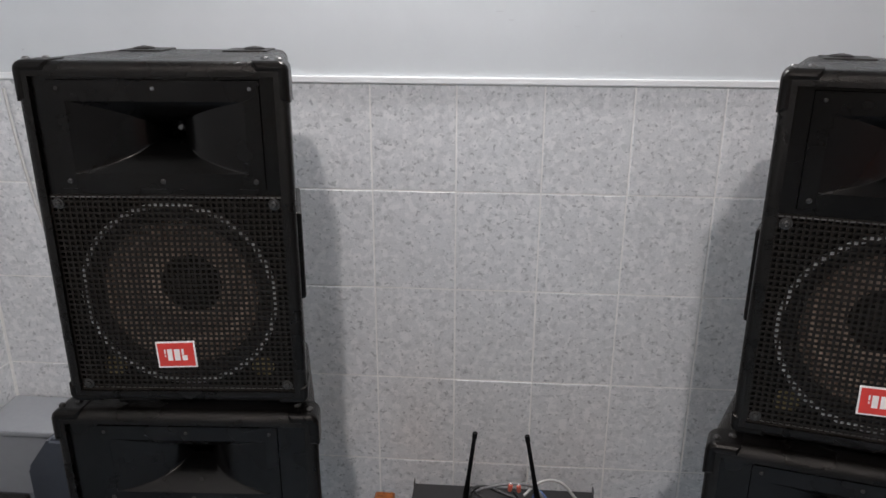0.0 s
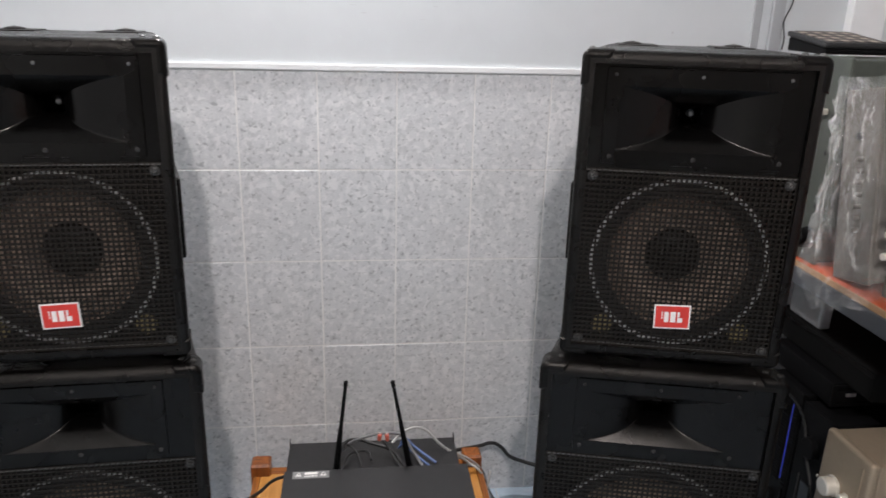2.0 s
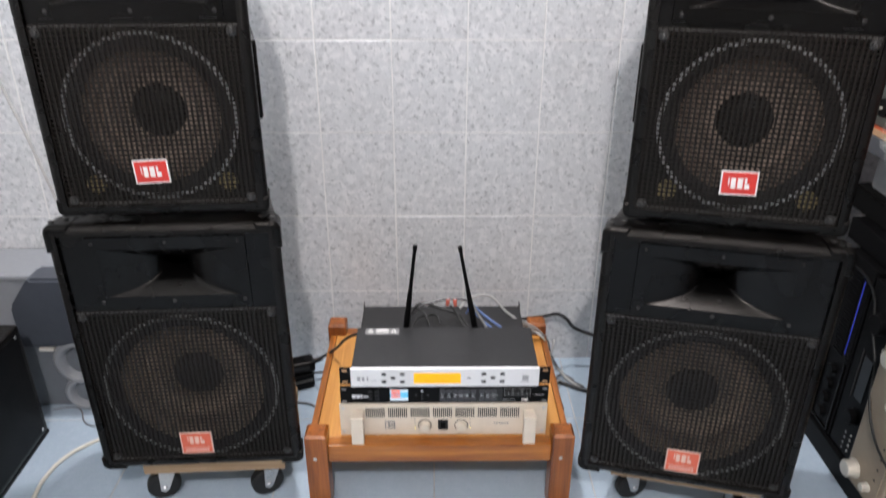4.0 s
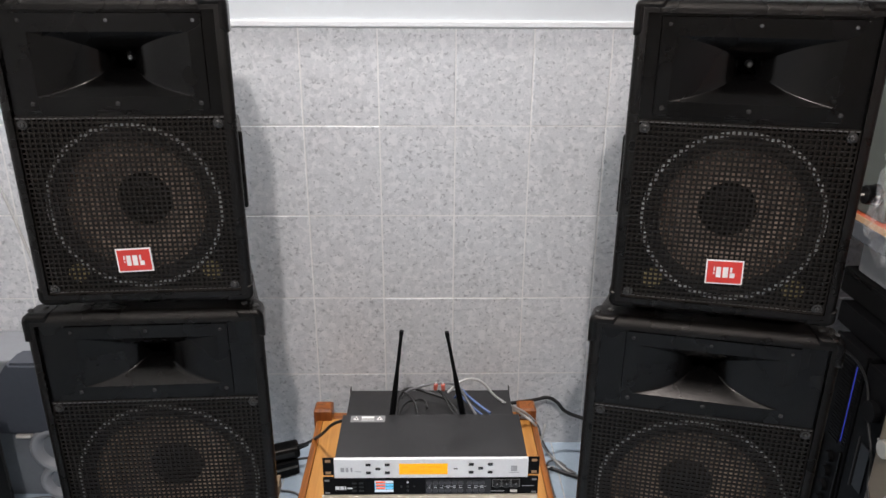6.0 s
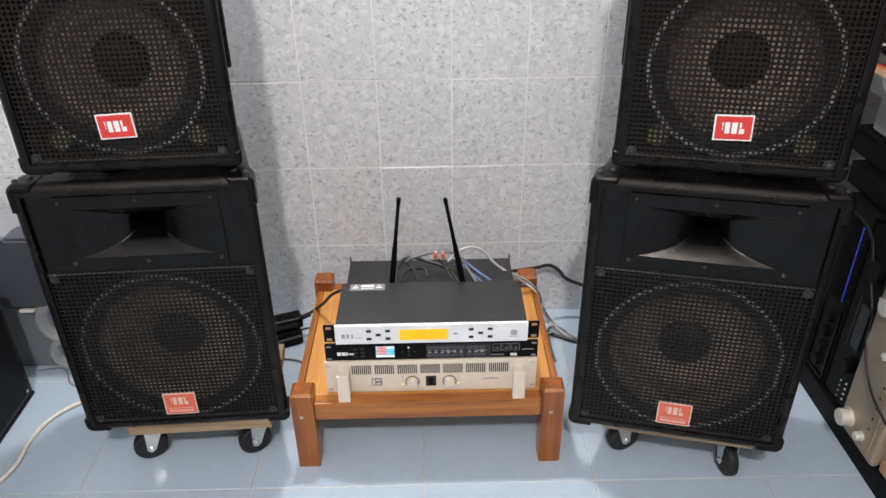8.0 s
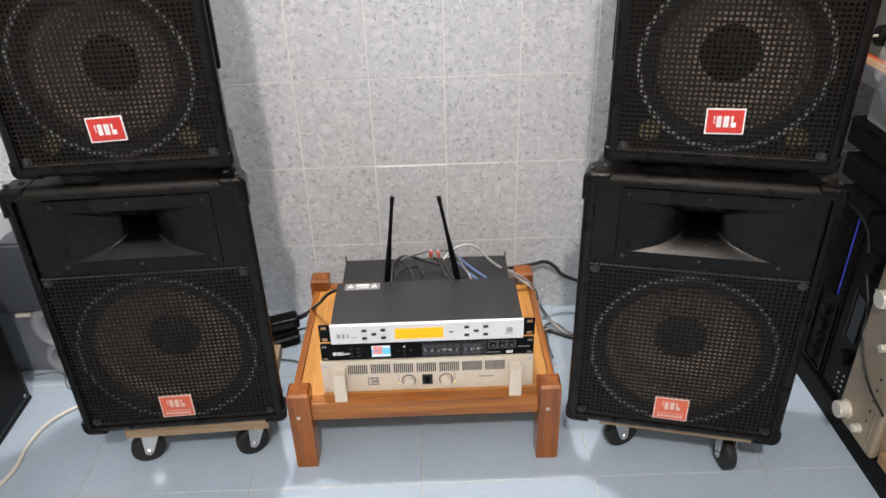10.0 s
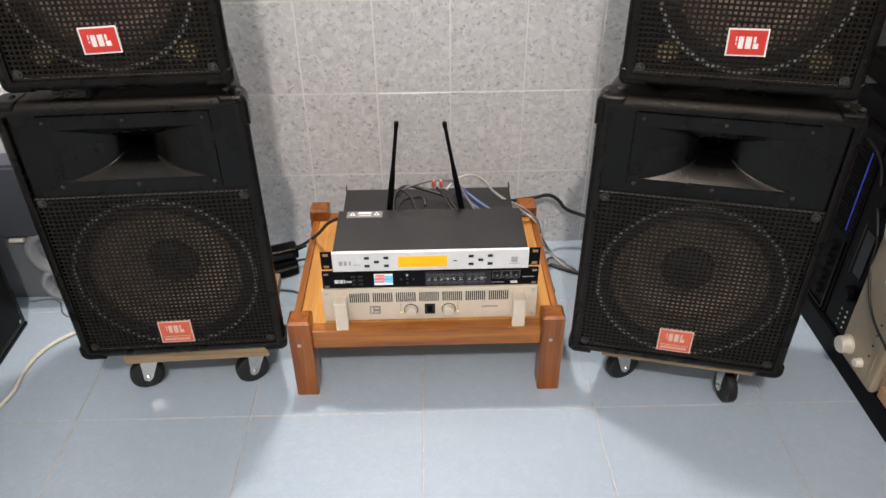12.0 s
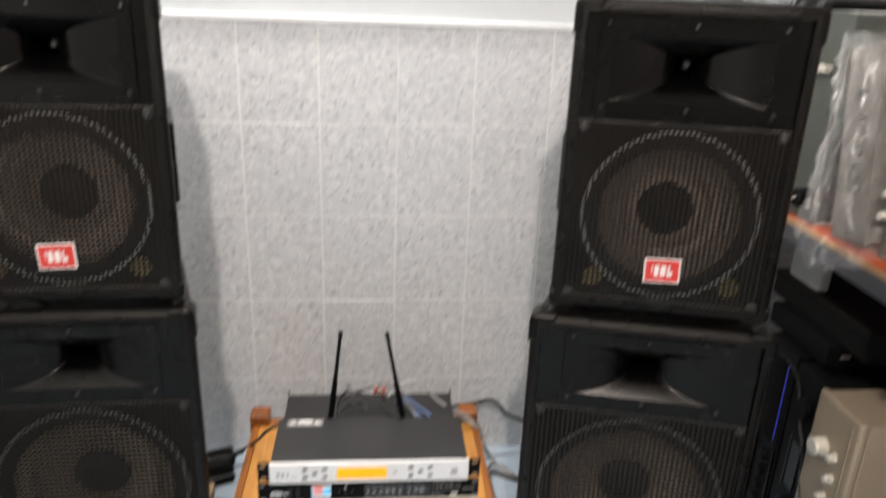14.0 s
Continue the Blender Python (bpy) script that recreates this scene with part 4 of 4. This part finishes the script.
adapter = thing("power_adapter", pose(-0.297, -0.135, 0, 0, 0, 24), "black power adapter block on the floor beside the stand", "power adapter")
part("body", box(-0.055, 0.040, -0.030, 0.030, 0.0, 0.050, 0.008, None, 3), PLASTIC, adapter)
part("label", box(-0.050, 0.034, -0.0308, -0.0298, 0.026, 0.034, 0.0), BEIGE, adapter, "tan printed label band")
for x in (-0.03, 0.0, 0.026):
    part("label_line", box(x, x + 0.010, -0.0314, -0.0307, 0.029, 0.031, 0.0), GREY_INK, adapter)
strip = thing("plug_block", pose(-0.292, -0.128, 0.0505, 0, 0, 20), "black moulded plug block resting on the power adapter", "plug block")
bm = box(-0.05, 0.042, -0.026, 0.026, 0.0, 0.036, 0.011, None, 4)
part("body", bm, CAP, strip, smooth=True)
part("socket_recess", box(-0.038, 0.024, -0.0268, -0.0255, 0.012, 0.025, 0.002), INK, strip)
part("earth_clip", box(-0.030, 0.016, -0.016, 0.012, 0.0355, 0.0372, 0.001), PLASTIC, strip)
part("cord_relief", lathe([(0.008, 0), (0.006, 0.03), (0.0045, 0.03)], at(0.040, 0.0, 0.02) @ pose(0, 0, 0, 0, 80, 0), 12), RUBBER, strip)

# ---- beside the left wall ----
unit = thing("grey_subwoofer", pose(-1.2, -0.24, 0), "grey-blue plastic cabinet with a pale top and two white round ports", "subwoofer")
part("rear_body", box(0.004, 0.46, 0.075, 0.225, 0.0, 0.385, 0.006), PALEGREY, unit)
part("top_cover", box(0.002, 0.462, 0.060, 0.232, 0.386, 0.402, 0.005), PALEGREY, unit, "pale grey top")
bm = bmesh.new()
prof = ((0.17, 0.212), (0.46, 0.212), (0.46, 0.428), (0.235, 0.428), (0.17, 0.34))
lo = [bm.verts.new((x, -0.008, z)) for x, z in prof]
hi = [bm.verts.new((x, 0.074, z)) for x, z in prof]
bm.faces.new(lo), bm.faces.new(hi)
for i in range(5):
    bm.faces.new((lo[i], lo[(i + 1) % 5], hi[(i + 1) % 5], hi[i]))
bmesh.ops.recalc_face_normals(bm, faces=bm.faces[:])
bmesh.ops.bevel(bm, geom=bm.edges[:], offset=0.008, segments=2, affect="EDGES")
part("front_hood", bm, GREYBLUE, unit, "dark grey-blue plastic front with a sloping shoulder")
part("lower_body", box(0.008, 0.45, 0.012, 0.074, 0.0, 0.210, 0.006), MIDGREY, unit)
for x, z, r in ((0.318, 0.160, 0.058), (0.312, 0.053, 0.045)):
    ring = part("port_ring", lathe([(r * 1.3, 0), (r * 1.25, 0.016), (r * 1.05, 0.024), (r * 0.88, 0.018), (r * 0.7, -0.006)], at(x, 0.012, z, FRONT), 40, cap=False), PALEGREY, unit, smooth=True)
    part("port_inside", lathe([(r * 0.72, 0), (0, 0)], at(x, 0.0105, z, FRONT), 30, cap=False), MIDGREY, ring)
part("latch", box(0.215, 0.255, -0.004, 0.014, 0.198, 0.207, 0.002), OFFWHITE, unit)

mon = thing("black_speaker_box", pose(-0.955, -0.345, 0), "black loudspeaker box standing by the tiled side wall", "loudspeaker")
part("cabinet", box(-0.245, 0, -0.62, 0, 0.012, 0.352, 0.008), TOLEX, mon)
part("base_edge", box(-0.243, -0.001, -0.619, 0.003, 0.0, 0.0115, 0.003), CAP, mon)
part("side_panel", box(-0.0005, 0.003, -0.60, -0.02, 0.03, 0.335, 0.001), PLASTIC, mon)
for y, z in ((-0.03, 0.33), (-0.03, 0.035)):
    part("screw", dome(0.003, y, z, 0.005, 0.002, facing=pose(0, 0, 0, 0, 90, 0)), STEEL, mon)

# ---- along the right wall: gear standing on end ----
WEST = pose(0, 0, 0, 0, -90, 0)  # turns a lathe's axis to -x
# added tier; its black front board stands in for the shadow along the floor
tier = thing("low_tier", pose(1.15, 0, 0), "low dark board on wood blocks, its front board standing in for shade under the standing amplifiers", "shelf tier")
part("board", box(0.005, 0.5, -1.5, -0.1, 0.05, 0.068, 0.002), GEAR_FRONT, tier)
part("shade_board", box(-0.012, 0.004, -0.86, -0.24, 0.0, 0.062, 0.002), GEAR_FRONT, tier)
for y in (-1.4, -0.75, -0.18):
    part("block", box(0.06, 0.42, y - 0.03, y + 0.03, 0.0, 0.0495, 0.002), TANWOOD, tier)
one = thing("standing_amplifier", pose(1.15, -0.455, 0.0685), "black amplifier on end with blue light strip and vents", "amplifier")
part("chassis", box(0.004, 0.42, 0.0, 0.14, 0.004, 0.485, 0.004), GEAR_FRONT, one)
part("faceplate", box(-0.004, 0.004, 0.001, 0.139, 0.0, 0.488, 0.003), GEAR_FRONT, one)
part("light_strip", box(-0.006, -0.0038, 0.028, 0.0312, 0.237, 0.446, 0.001), BLUE_LED, one, "thin glowing blue light strip")
for i in range(24):
    part("vent_fin", box(-0.0065, -0.0038, 0.040, 0.085, 0.224 + i * 0.0096, 0.2285 + i * 0.0096, 0), PLASTIC, one)
for i in range(24):
    part("vent_fin", box(-0.0065, -0.0038, 0.006, 0.022, 0.224 + i * 0.0096, 0.2285 + i * 0.0096, 0), PLASTIC, one)
for i in range(4):
    part("knob", knob(-0.004, 0.055, 0.04 + i * 0.045, 0.015, 0.012, facing=WEST), GEAR_FRONT, one)
bm = box(-0.009, -0.0038, 0.010, 0.10, 0.004, 0.011, 0.002)
box(-0.009, -0.0038, 0.010, 0.017, 0.004, 0.215, 0.002, bm)
box(-0.009, -0.0038, 0.094, 0.101, 0.004, 0.215, 0.002, bm)
part("control_frame", bm, CAP, one)

two = thing("standing_receiver", pose(1.15, -0.575, 0.0685), "black receiver standing on end with grey display window", "receiver")
part("chassis", box(0.004, 0.40, 0.0, 0.115, 0.006, 0.475, 0.004), GEAR_FRONT, two)
part("faceplate", box(-0.004, 0.004, 0.001, 0.114, 0.004, 0.477, 0.003), GEAR_FRONT, two)
part("display_window", box(-0.0065, -0.0038, 0.035, 0.070, 0.17, 0.29, 0.001), mat("window_grey", (0.009, 0.0095, 0.0105), 0.35), two, "dull grey display window")
part("display_edge", box(-0.0065, -0.0038, 0.080, 0.083, 0.16, 0.30, 0.0008), BLACK_STEEL, two)
part("knob", knob(-0.004, 0.05, 0.12, 0.02, 0.016, facing=WEST), GEAR_FRONT, two)
part("knob", knob(-0.004, 0.055, 0.385, 0.026, 0.016, facing=WEST), GEAR_FRONT, two)
for i in range(4):
    part("button", dome(-0.004, 0.035, 0.025 + i * 0.016, 0.003, 0.003, facing=WEST), KNOB, two)
    part("button", dome(-0.004, 0.058, 0.018 + i * 0.016, 0.003, 0.003, facing=WEST), DULL_STEEL, two)
part("lamp_dot", dome(-0.004, 0.02, 0.335, 0.004, 0.003, facing=WEST), KNOB, two)
for y in (0.02, 0.1):
    part("foot", box(0.03, 0.37, y - 0.01, y + 0.01, 0.0, 0.0055, 0.002), RUBBER, two)
cable("hanging_cord", [(1.02, -0.47, 0.62), (1.13, -0.47, 0.53), (1.138, -0.52, 0.42), (1.135, -0.56, 0.36), (1.118, -0.60, 0.30), (1.112, -0.66, 0.24), (1.10, -0.76, 0.22)], 0.003, BLACKCABLE, "black cord hanging over the standing amplifiers")

gold = thing("gold_amplifier", pose(1.125, -0.74, 0.0685), "champagne-gold amplifier standing on end with round knobs", "amplifier")
part("chassis", box(0.016, 0.42, 0.004, 0.148, 0.002, 0.482, 0.004), GOLD, gold)
part("faceplate", box(-0.006, 0.0155, 0.0, 0.152, 0.0, 0.487, 0.012, None, 4), GOLD, gold)
part("panel_ridge", box(-0.0085, -0.0052, 0.020, 0.0255, 0.02, 0.466, 0.0015), GOLD, gold)
for y, z, r, d in ((0.118, 0.045, 0.021, 0.026), (0.060, 0.040, 0.0105, 0.016), (0.098, 0.372, 0.021, 0.026), (0.055, 0.372, 0.0095, 0.016), (0.05, 0.322, 0.0095, 0.016), (0.06, 0.27, 0.0095, 0.016)):
    k = part("knob", knob(-0.006, y, z, r, d, facing=WEST), KNOB, gold, "pale champagne knob")
for i in range(5):
    part("jack", dome(-0.006, 0.045, 0.075 + i * 0.03, 0.003, 0.002, facing=WEST), INK, gold)
block = thing("wood_block", pose(1.135, -0.79, 0.0685), "raw wood block beside the gold amplifier", "wood block")
part("plank", box(0.0, 0.2, 0.0, 0.045, 0.0, 0.03, 0.003), TANWOOD, block)

# gear stacked above the standing units, below the shelf
deck = thing("black_deck", pose(1.172, -0.51, 0.5570), "flat black audio deck lying on the standing units", "audio deck")
part("chassis", box(0.0, 0.36, 0.0, 0.25, 0.0, 0.057, 0.004), GEAR_FRONT, deck)
part("faceplate", box(-0.003, 0.363, -0.007, -0.001, 0.002, 0.055, 0.002), GEAR_FRONT, deck)
for x, z in ((0.030, 0.028), (0.092, 0.024)):
    part("button", box(x, x + 0.024, -0.011, -0.006, z, z + 0.009, 0.002), STEEL, deck, "bright metal button")
for z in (0.008, 0.015, 0.044):
    part("ridge", box(0.01, 0.35, -0.0085, -0.0065, z, z + 0.0025, 0), CAP, deck)
sub = thing("small_black_speaker", pose(1.20, -0.60, 0.615), "small black loudspeaker lying under the shelf", "loudspeaker")
part("cabinet", box(0.0, 0.28, 0.0, 0.40, 0.0, 0.068, 0.006), BAFFLE, sub)
part("front_edge", box(-0.004, -0.0005, 0.004, 0.396, 0.056, 0.064, 0.001), CAP, sub)
sheet = thing("white_panel", pose(1.21, -0.372, 0.6835, 0, 0, 0), "white plastic panel standing under the shelf", "panel")
part("sheet", box(0, 0.03, 0, 0.135, 0.0, 0.128, 0.011, None, 4), DULLWHITE, sheet)

shelf = thing("gear_shelf", pose(1.1, 0, 0), "grey steel shelf with an orange board top", "shelf")
part("edge_beam", box(0.0, 0.035, -2.2, -0.05, 0.822, 0.862, 0.003), SHELF_STEEL, shelf)
part("board", box(0.006, 0.6, -2.2, -0.05, 0.8625, 0.876, 0.001), ORANGE, shelf)
part("board_edge", box(0.002, 0.0058, -2.2, -0.05, 0.8625, 0.8755, 0.0), TANWOOD, shelf)
part("back_beam", box(0.565, 0.6, -2.2, -0.05, 0.822, 0.862, 0.003), SHELF_STEEL, shelf)
for y in (-0.09, -2.16):
    for x in (0.04, 0.56):
        part("upright", box(x - 0.0, x + 0.035, y, y + 0.035, 0.0, 0.8215, 0.002), SHELF_STEEL, shelf)


def ended_amp(name, y, width, z0, height, x0, body_mat, label, lean=0):
    ob = thing(name, pose(x0, y, z0, lean, 0, 0), label, "amplifier", "amplifiers on the shelf")
    part("chassis", box(0.008, 0.36, 0.004, width - 0.004, 0.004, height - 0.004, 0.004), body_mat, ob)
    part("faceplate", box(-0.004, 0.0075, 0.0, width, 0.0, height, 0.004), body_mat, ob)
    return ob


mint = ended_amp("shelf_amplifier", -0.435, 0.14, 0.877, 0.455, 1.12, MINT, "pale green-grey amplifier standing on end on the shelf")
for z in (0.33, 0.25, 0.13, 0.06):
    part("hole", dome(-0.0042, 0.03, z, 0.005, 0.001, facing=WEST), INK, mint)
part("tab", box(-0.022, -0.0042, 0.045, 0.095, 0.330, 0.344, 0.003), KNOB, mint, "pale protruding tab")
part("knob", knob(-0.004, 0.036, 0.055, 0.022, 0.03, facing=WEST), PLASTIC, mint)
part("lever", lathe([(0.003, 0), (0.003, 0.03), (0, 0.032)], at(-0.034, 0.036, 0.055, WEST), 10), KNOB, mint)
wrapped = ended_amp("wrapped_amplifier", -0.618, 0.112, 0.8965, 0.395, 1.12, BEIGE, "beige amplifier leaning on end, wrapped in clear plastic film", -10)
for i in range(7):
    part("knob", knob(-0.004, 0.045, 0.11 + i * 0.024, 0.005, 0.014, facing=WEST, steps=14), BEIGE, wrapped)
part("knob", knob(-0.004, 0.055, 0.30, 0.008, 0.008, facing=WEST), GEAR, wrapped)
last = ended_amp("shelf_amplifier", -0.792, 0.17, 0.877, 0.42, 1.15, BEIGE, "taupe amplifier on end with pale knobs on the shelf")
for i in range(6):
    part("knob", knob(-0.004, 0.152, 0.09 + i * 0.045, 0.008, 0.03, facing=WEST, steps=16), KNOB, last)
for z in (0.07, 0.085):
    part("slot", box(-0.0055, -0.0038, 0.10, 0.15, z, z + 0.004, 0), INK, last)
part("cap_block", box(0.0, 0.3, 0.03, 0.16, 0.4205, 0.45, 0.006), PLASTIC, last)

# crumpled film hanging round the beige amplifier
bm = bmesh.new()
nu, nv = 96, 76
grid = []
for j in range(nv + 1):
    v = j / nv
    row = []
    for i in range(nu + 1):
        u = i / nu
        ang = math.pi * (u - 0.5)
        x = 1.112 - 0.024 * math.cos(ang) - 0.008 + (0.30 * max(0, abs(u - 0.5) - 0.36) / 0.14)
        y = -0.563 + 0.070 * v - (0.076 if u > 0.5 else 0.056) * math.sin(ang) * (1.0 + 0.2 * (1 - v)) + 0.05 * (1 - v) ** 2 * (1 - u)
        z = 0.842 + 0.455 * v
        w = noise.noise(Vector((u * 9, v * 7, 0.3))) * 0.016 + noise.noise(Vector((u * 26, v * 16, 2.0))) * 0.009 + noise.noise(Vector((u * 58, v * 36, 5.0))) * 0.005
        x += -abs(w) * 1.1 - (0.018 * (1 - v) ** 2)
        y += w * 0.9
        z += w * 0.5 + (0.02 * math.sin(u * 9) * (1 - v) ** 3)
        row.append(bm.verts.new((x, y, z)))
    grid.append(row)
for j in range(nv):
    for i in range(nu):
        bm.faces.new((grid[j][i], grid[j][i + 1], grid[j + 1][i + 1], grid[j + 1][i]))
film = tagged(part("plastic_film", bm, FILM), "crumpled clear plastic film over a beige amplifier", "plastic film")
film.visible_shadow = False

cover = thing("folder", pose(1.112, -0.345, 1.3325), "black folder with a woven patterned cover lying on amplifiers", "folder")


def wedge(x0, x1, y0, y1, z0, z1, rise, bevel, both=False):
    bm = box(x0, x1, y0, y1, z0, z1, bevel)
    for v in bm.verts:
        if both or v.co.z > (z0 + z1) / 2:
            v.co.z += rise * v.co.y / 0.145
    return bm


part("case", wedge(0.0, 0.152, 0.0, 0.15, 0.0, 0.013, 0.018, 0.005), GEAR_FRONT, cover)
part("flap", wedge(-0.004, 0.156, -0.004, 0.154, 0.0132, 0.026, 0.018, 0.005, True), GEAR, cover, "black padded upper flap")
part("cover_sheet", wedge(0.010, 0.146, 0.006, 0.146, 0.0258, 0.0275, 0.018, 0.0006, True), PLAID, cover, "woven brown and cream stripes")


# ---- tiles ----
def tile_mesh(name, w, h, t, material):
    bm = box(-w / 2, w / 2, -h / 2, h / 2, -t, 0)
    top = [f for f in bm.faces if f.normal.z > 0.9][0]
    bmesh.ops.bevel(bm, geom=list(top.edges), offset=0.0012, segments=1, affect="EDGES")
    me = bpy.data.meshes.new(name)
    bm.to_mesh(me)
    bm.free()
    me.materials.append(material)
    return me


def lay(mesh, parent, m):
    ob = new("tile", mesh)
    ob.parent = parent
    ob.matrix_world = m
    return ob


wall_piece = tile_mesh("wall_tile", TILE_W - 0.004, TILE_H - 0.0036, 0.006, WALL_TILE)
for c in range(-6, 8):
    for r in range(5):
        wob = random.Random(c * 31 + r)
        lay(wall_piece, wall_north, pose(0.1 + 0.2 * c, wob.uniform(-0.0005, 0.0005), 0.125 + 0.25 * r, 90 + wob.uniform(-0.12, 0.12), wob.uniform(-0.1, 0.1), 0))
for c in range(14):
    for r in range(5):
        lay(wall_piece, wall_west, pose(ROOM_L, -0.1 - 0.2 * c, 0.125 + 0.25 * r, 90, 0, 90))
FLOOR_STEP = 0.402
floor_piece = tile_mesh("floor_tile", FLOOR_STEP - 0.0026, FLOOR_STEP - 0.0026, 0.006, FLOOR_TILE)
for i in range(-4, 4):
    for j in range(-13, 3):
        x, y = 0.110 + FLOOR_STEP * (i + 0.5), -0.697 + FLOOR_STEP * (j + 0.5)
        if ROOM_L - 0.25 < x < ROOM_R + 0.2 and ROOM_F - 0.2 < y < 0.15:
            lay(floor_piece, floor, pose(x, y, 0.0))
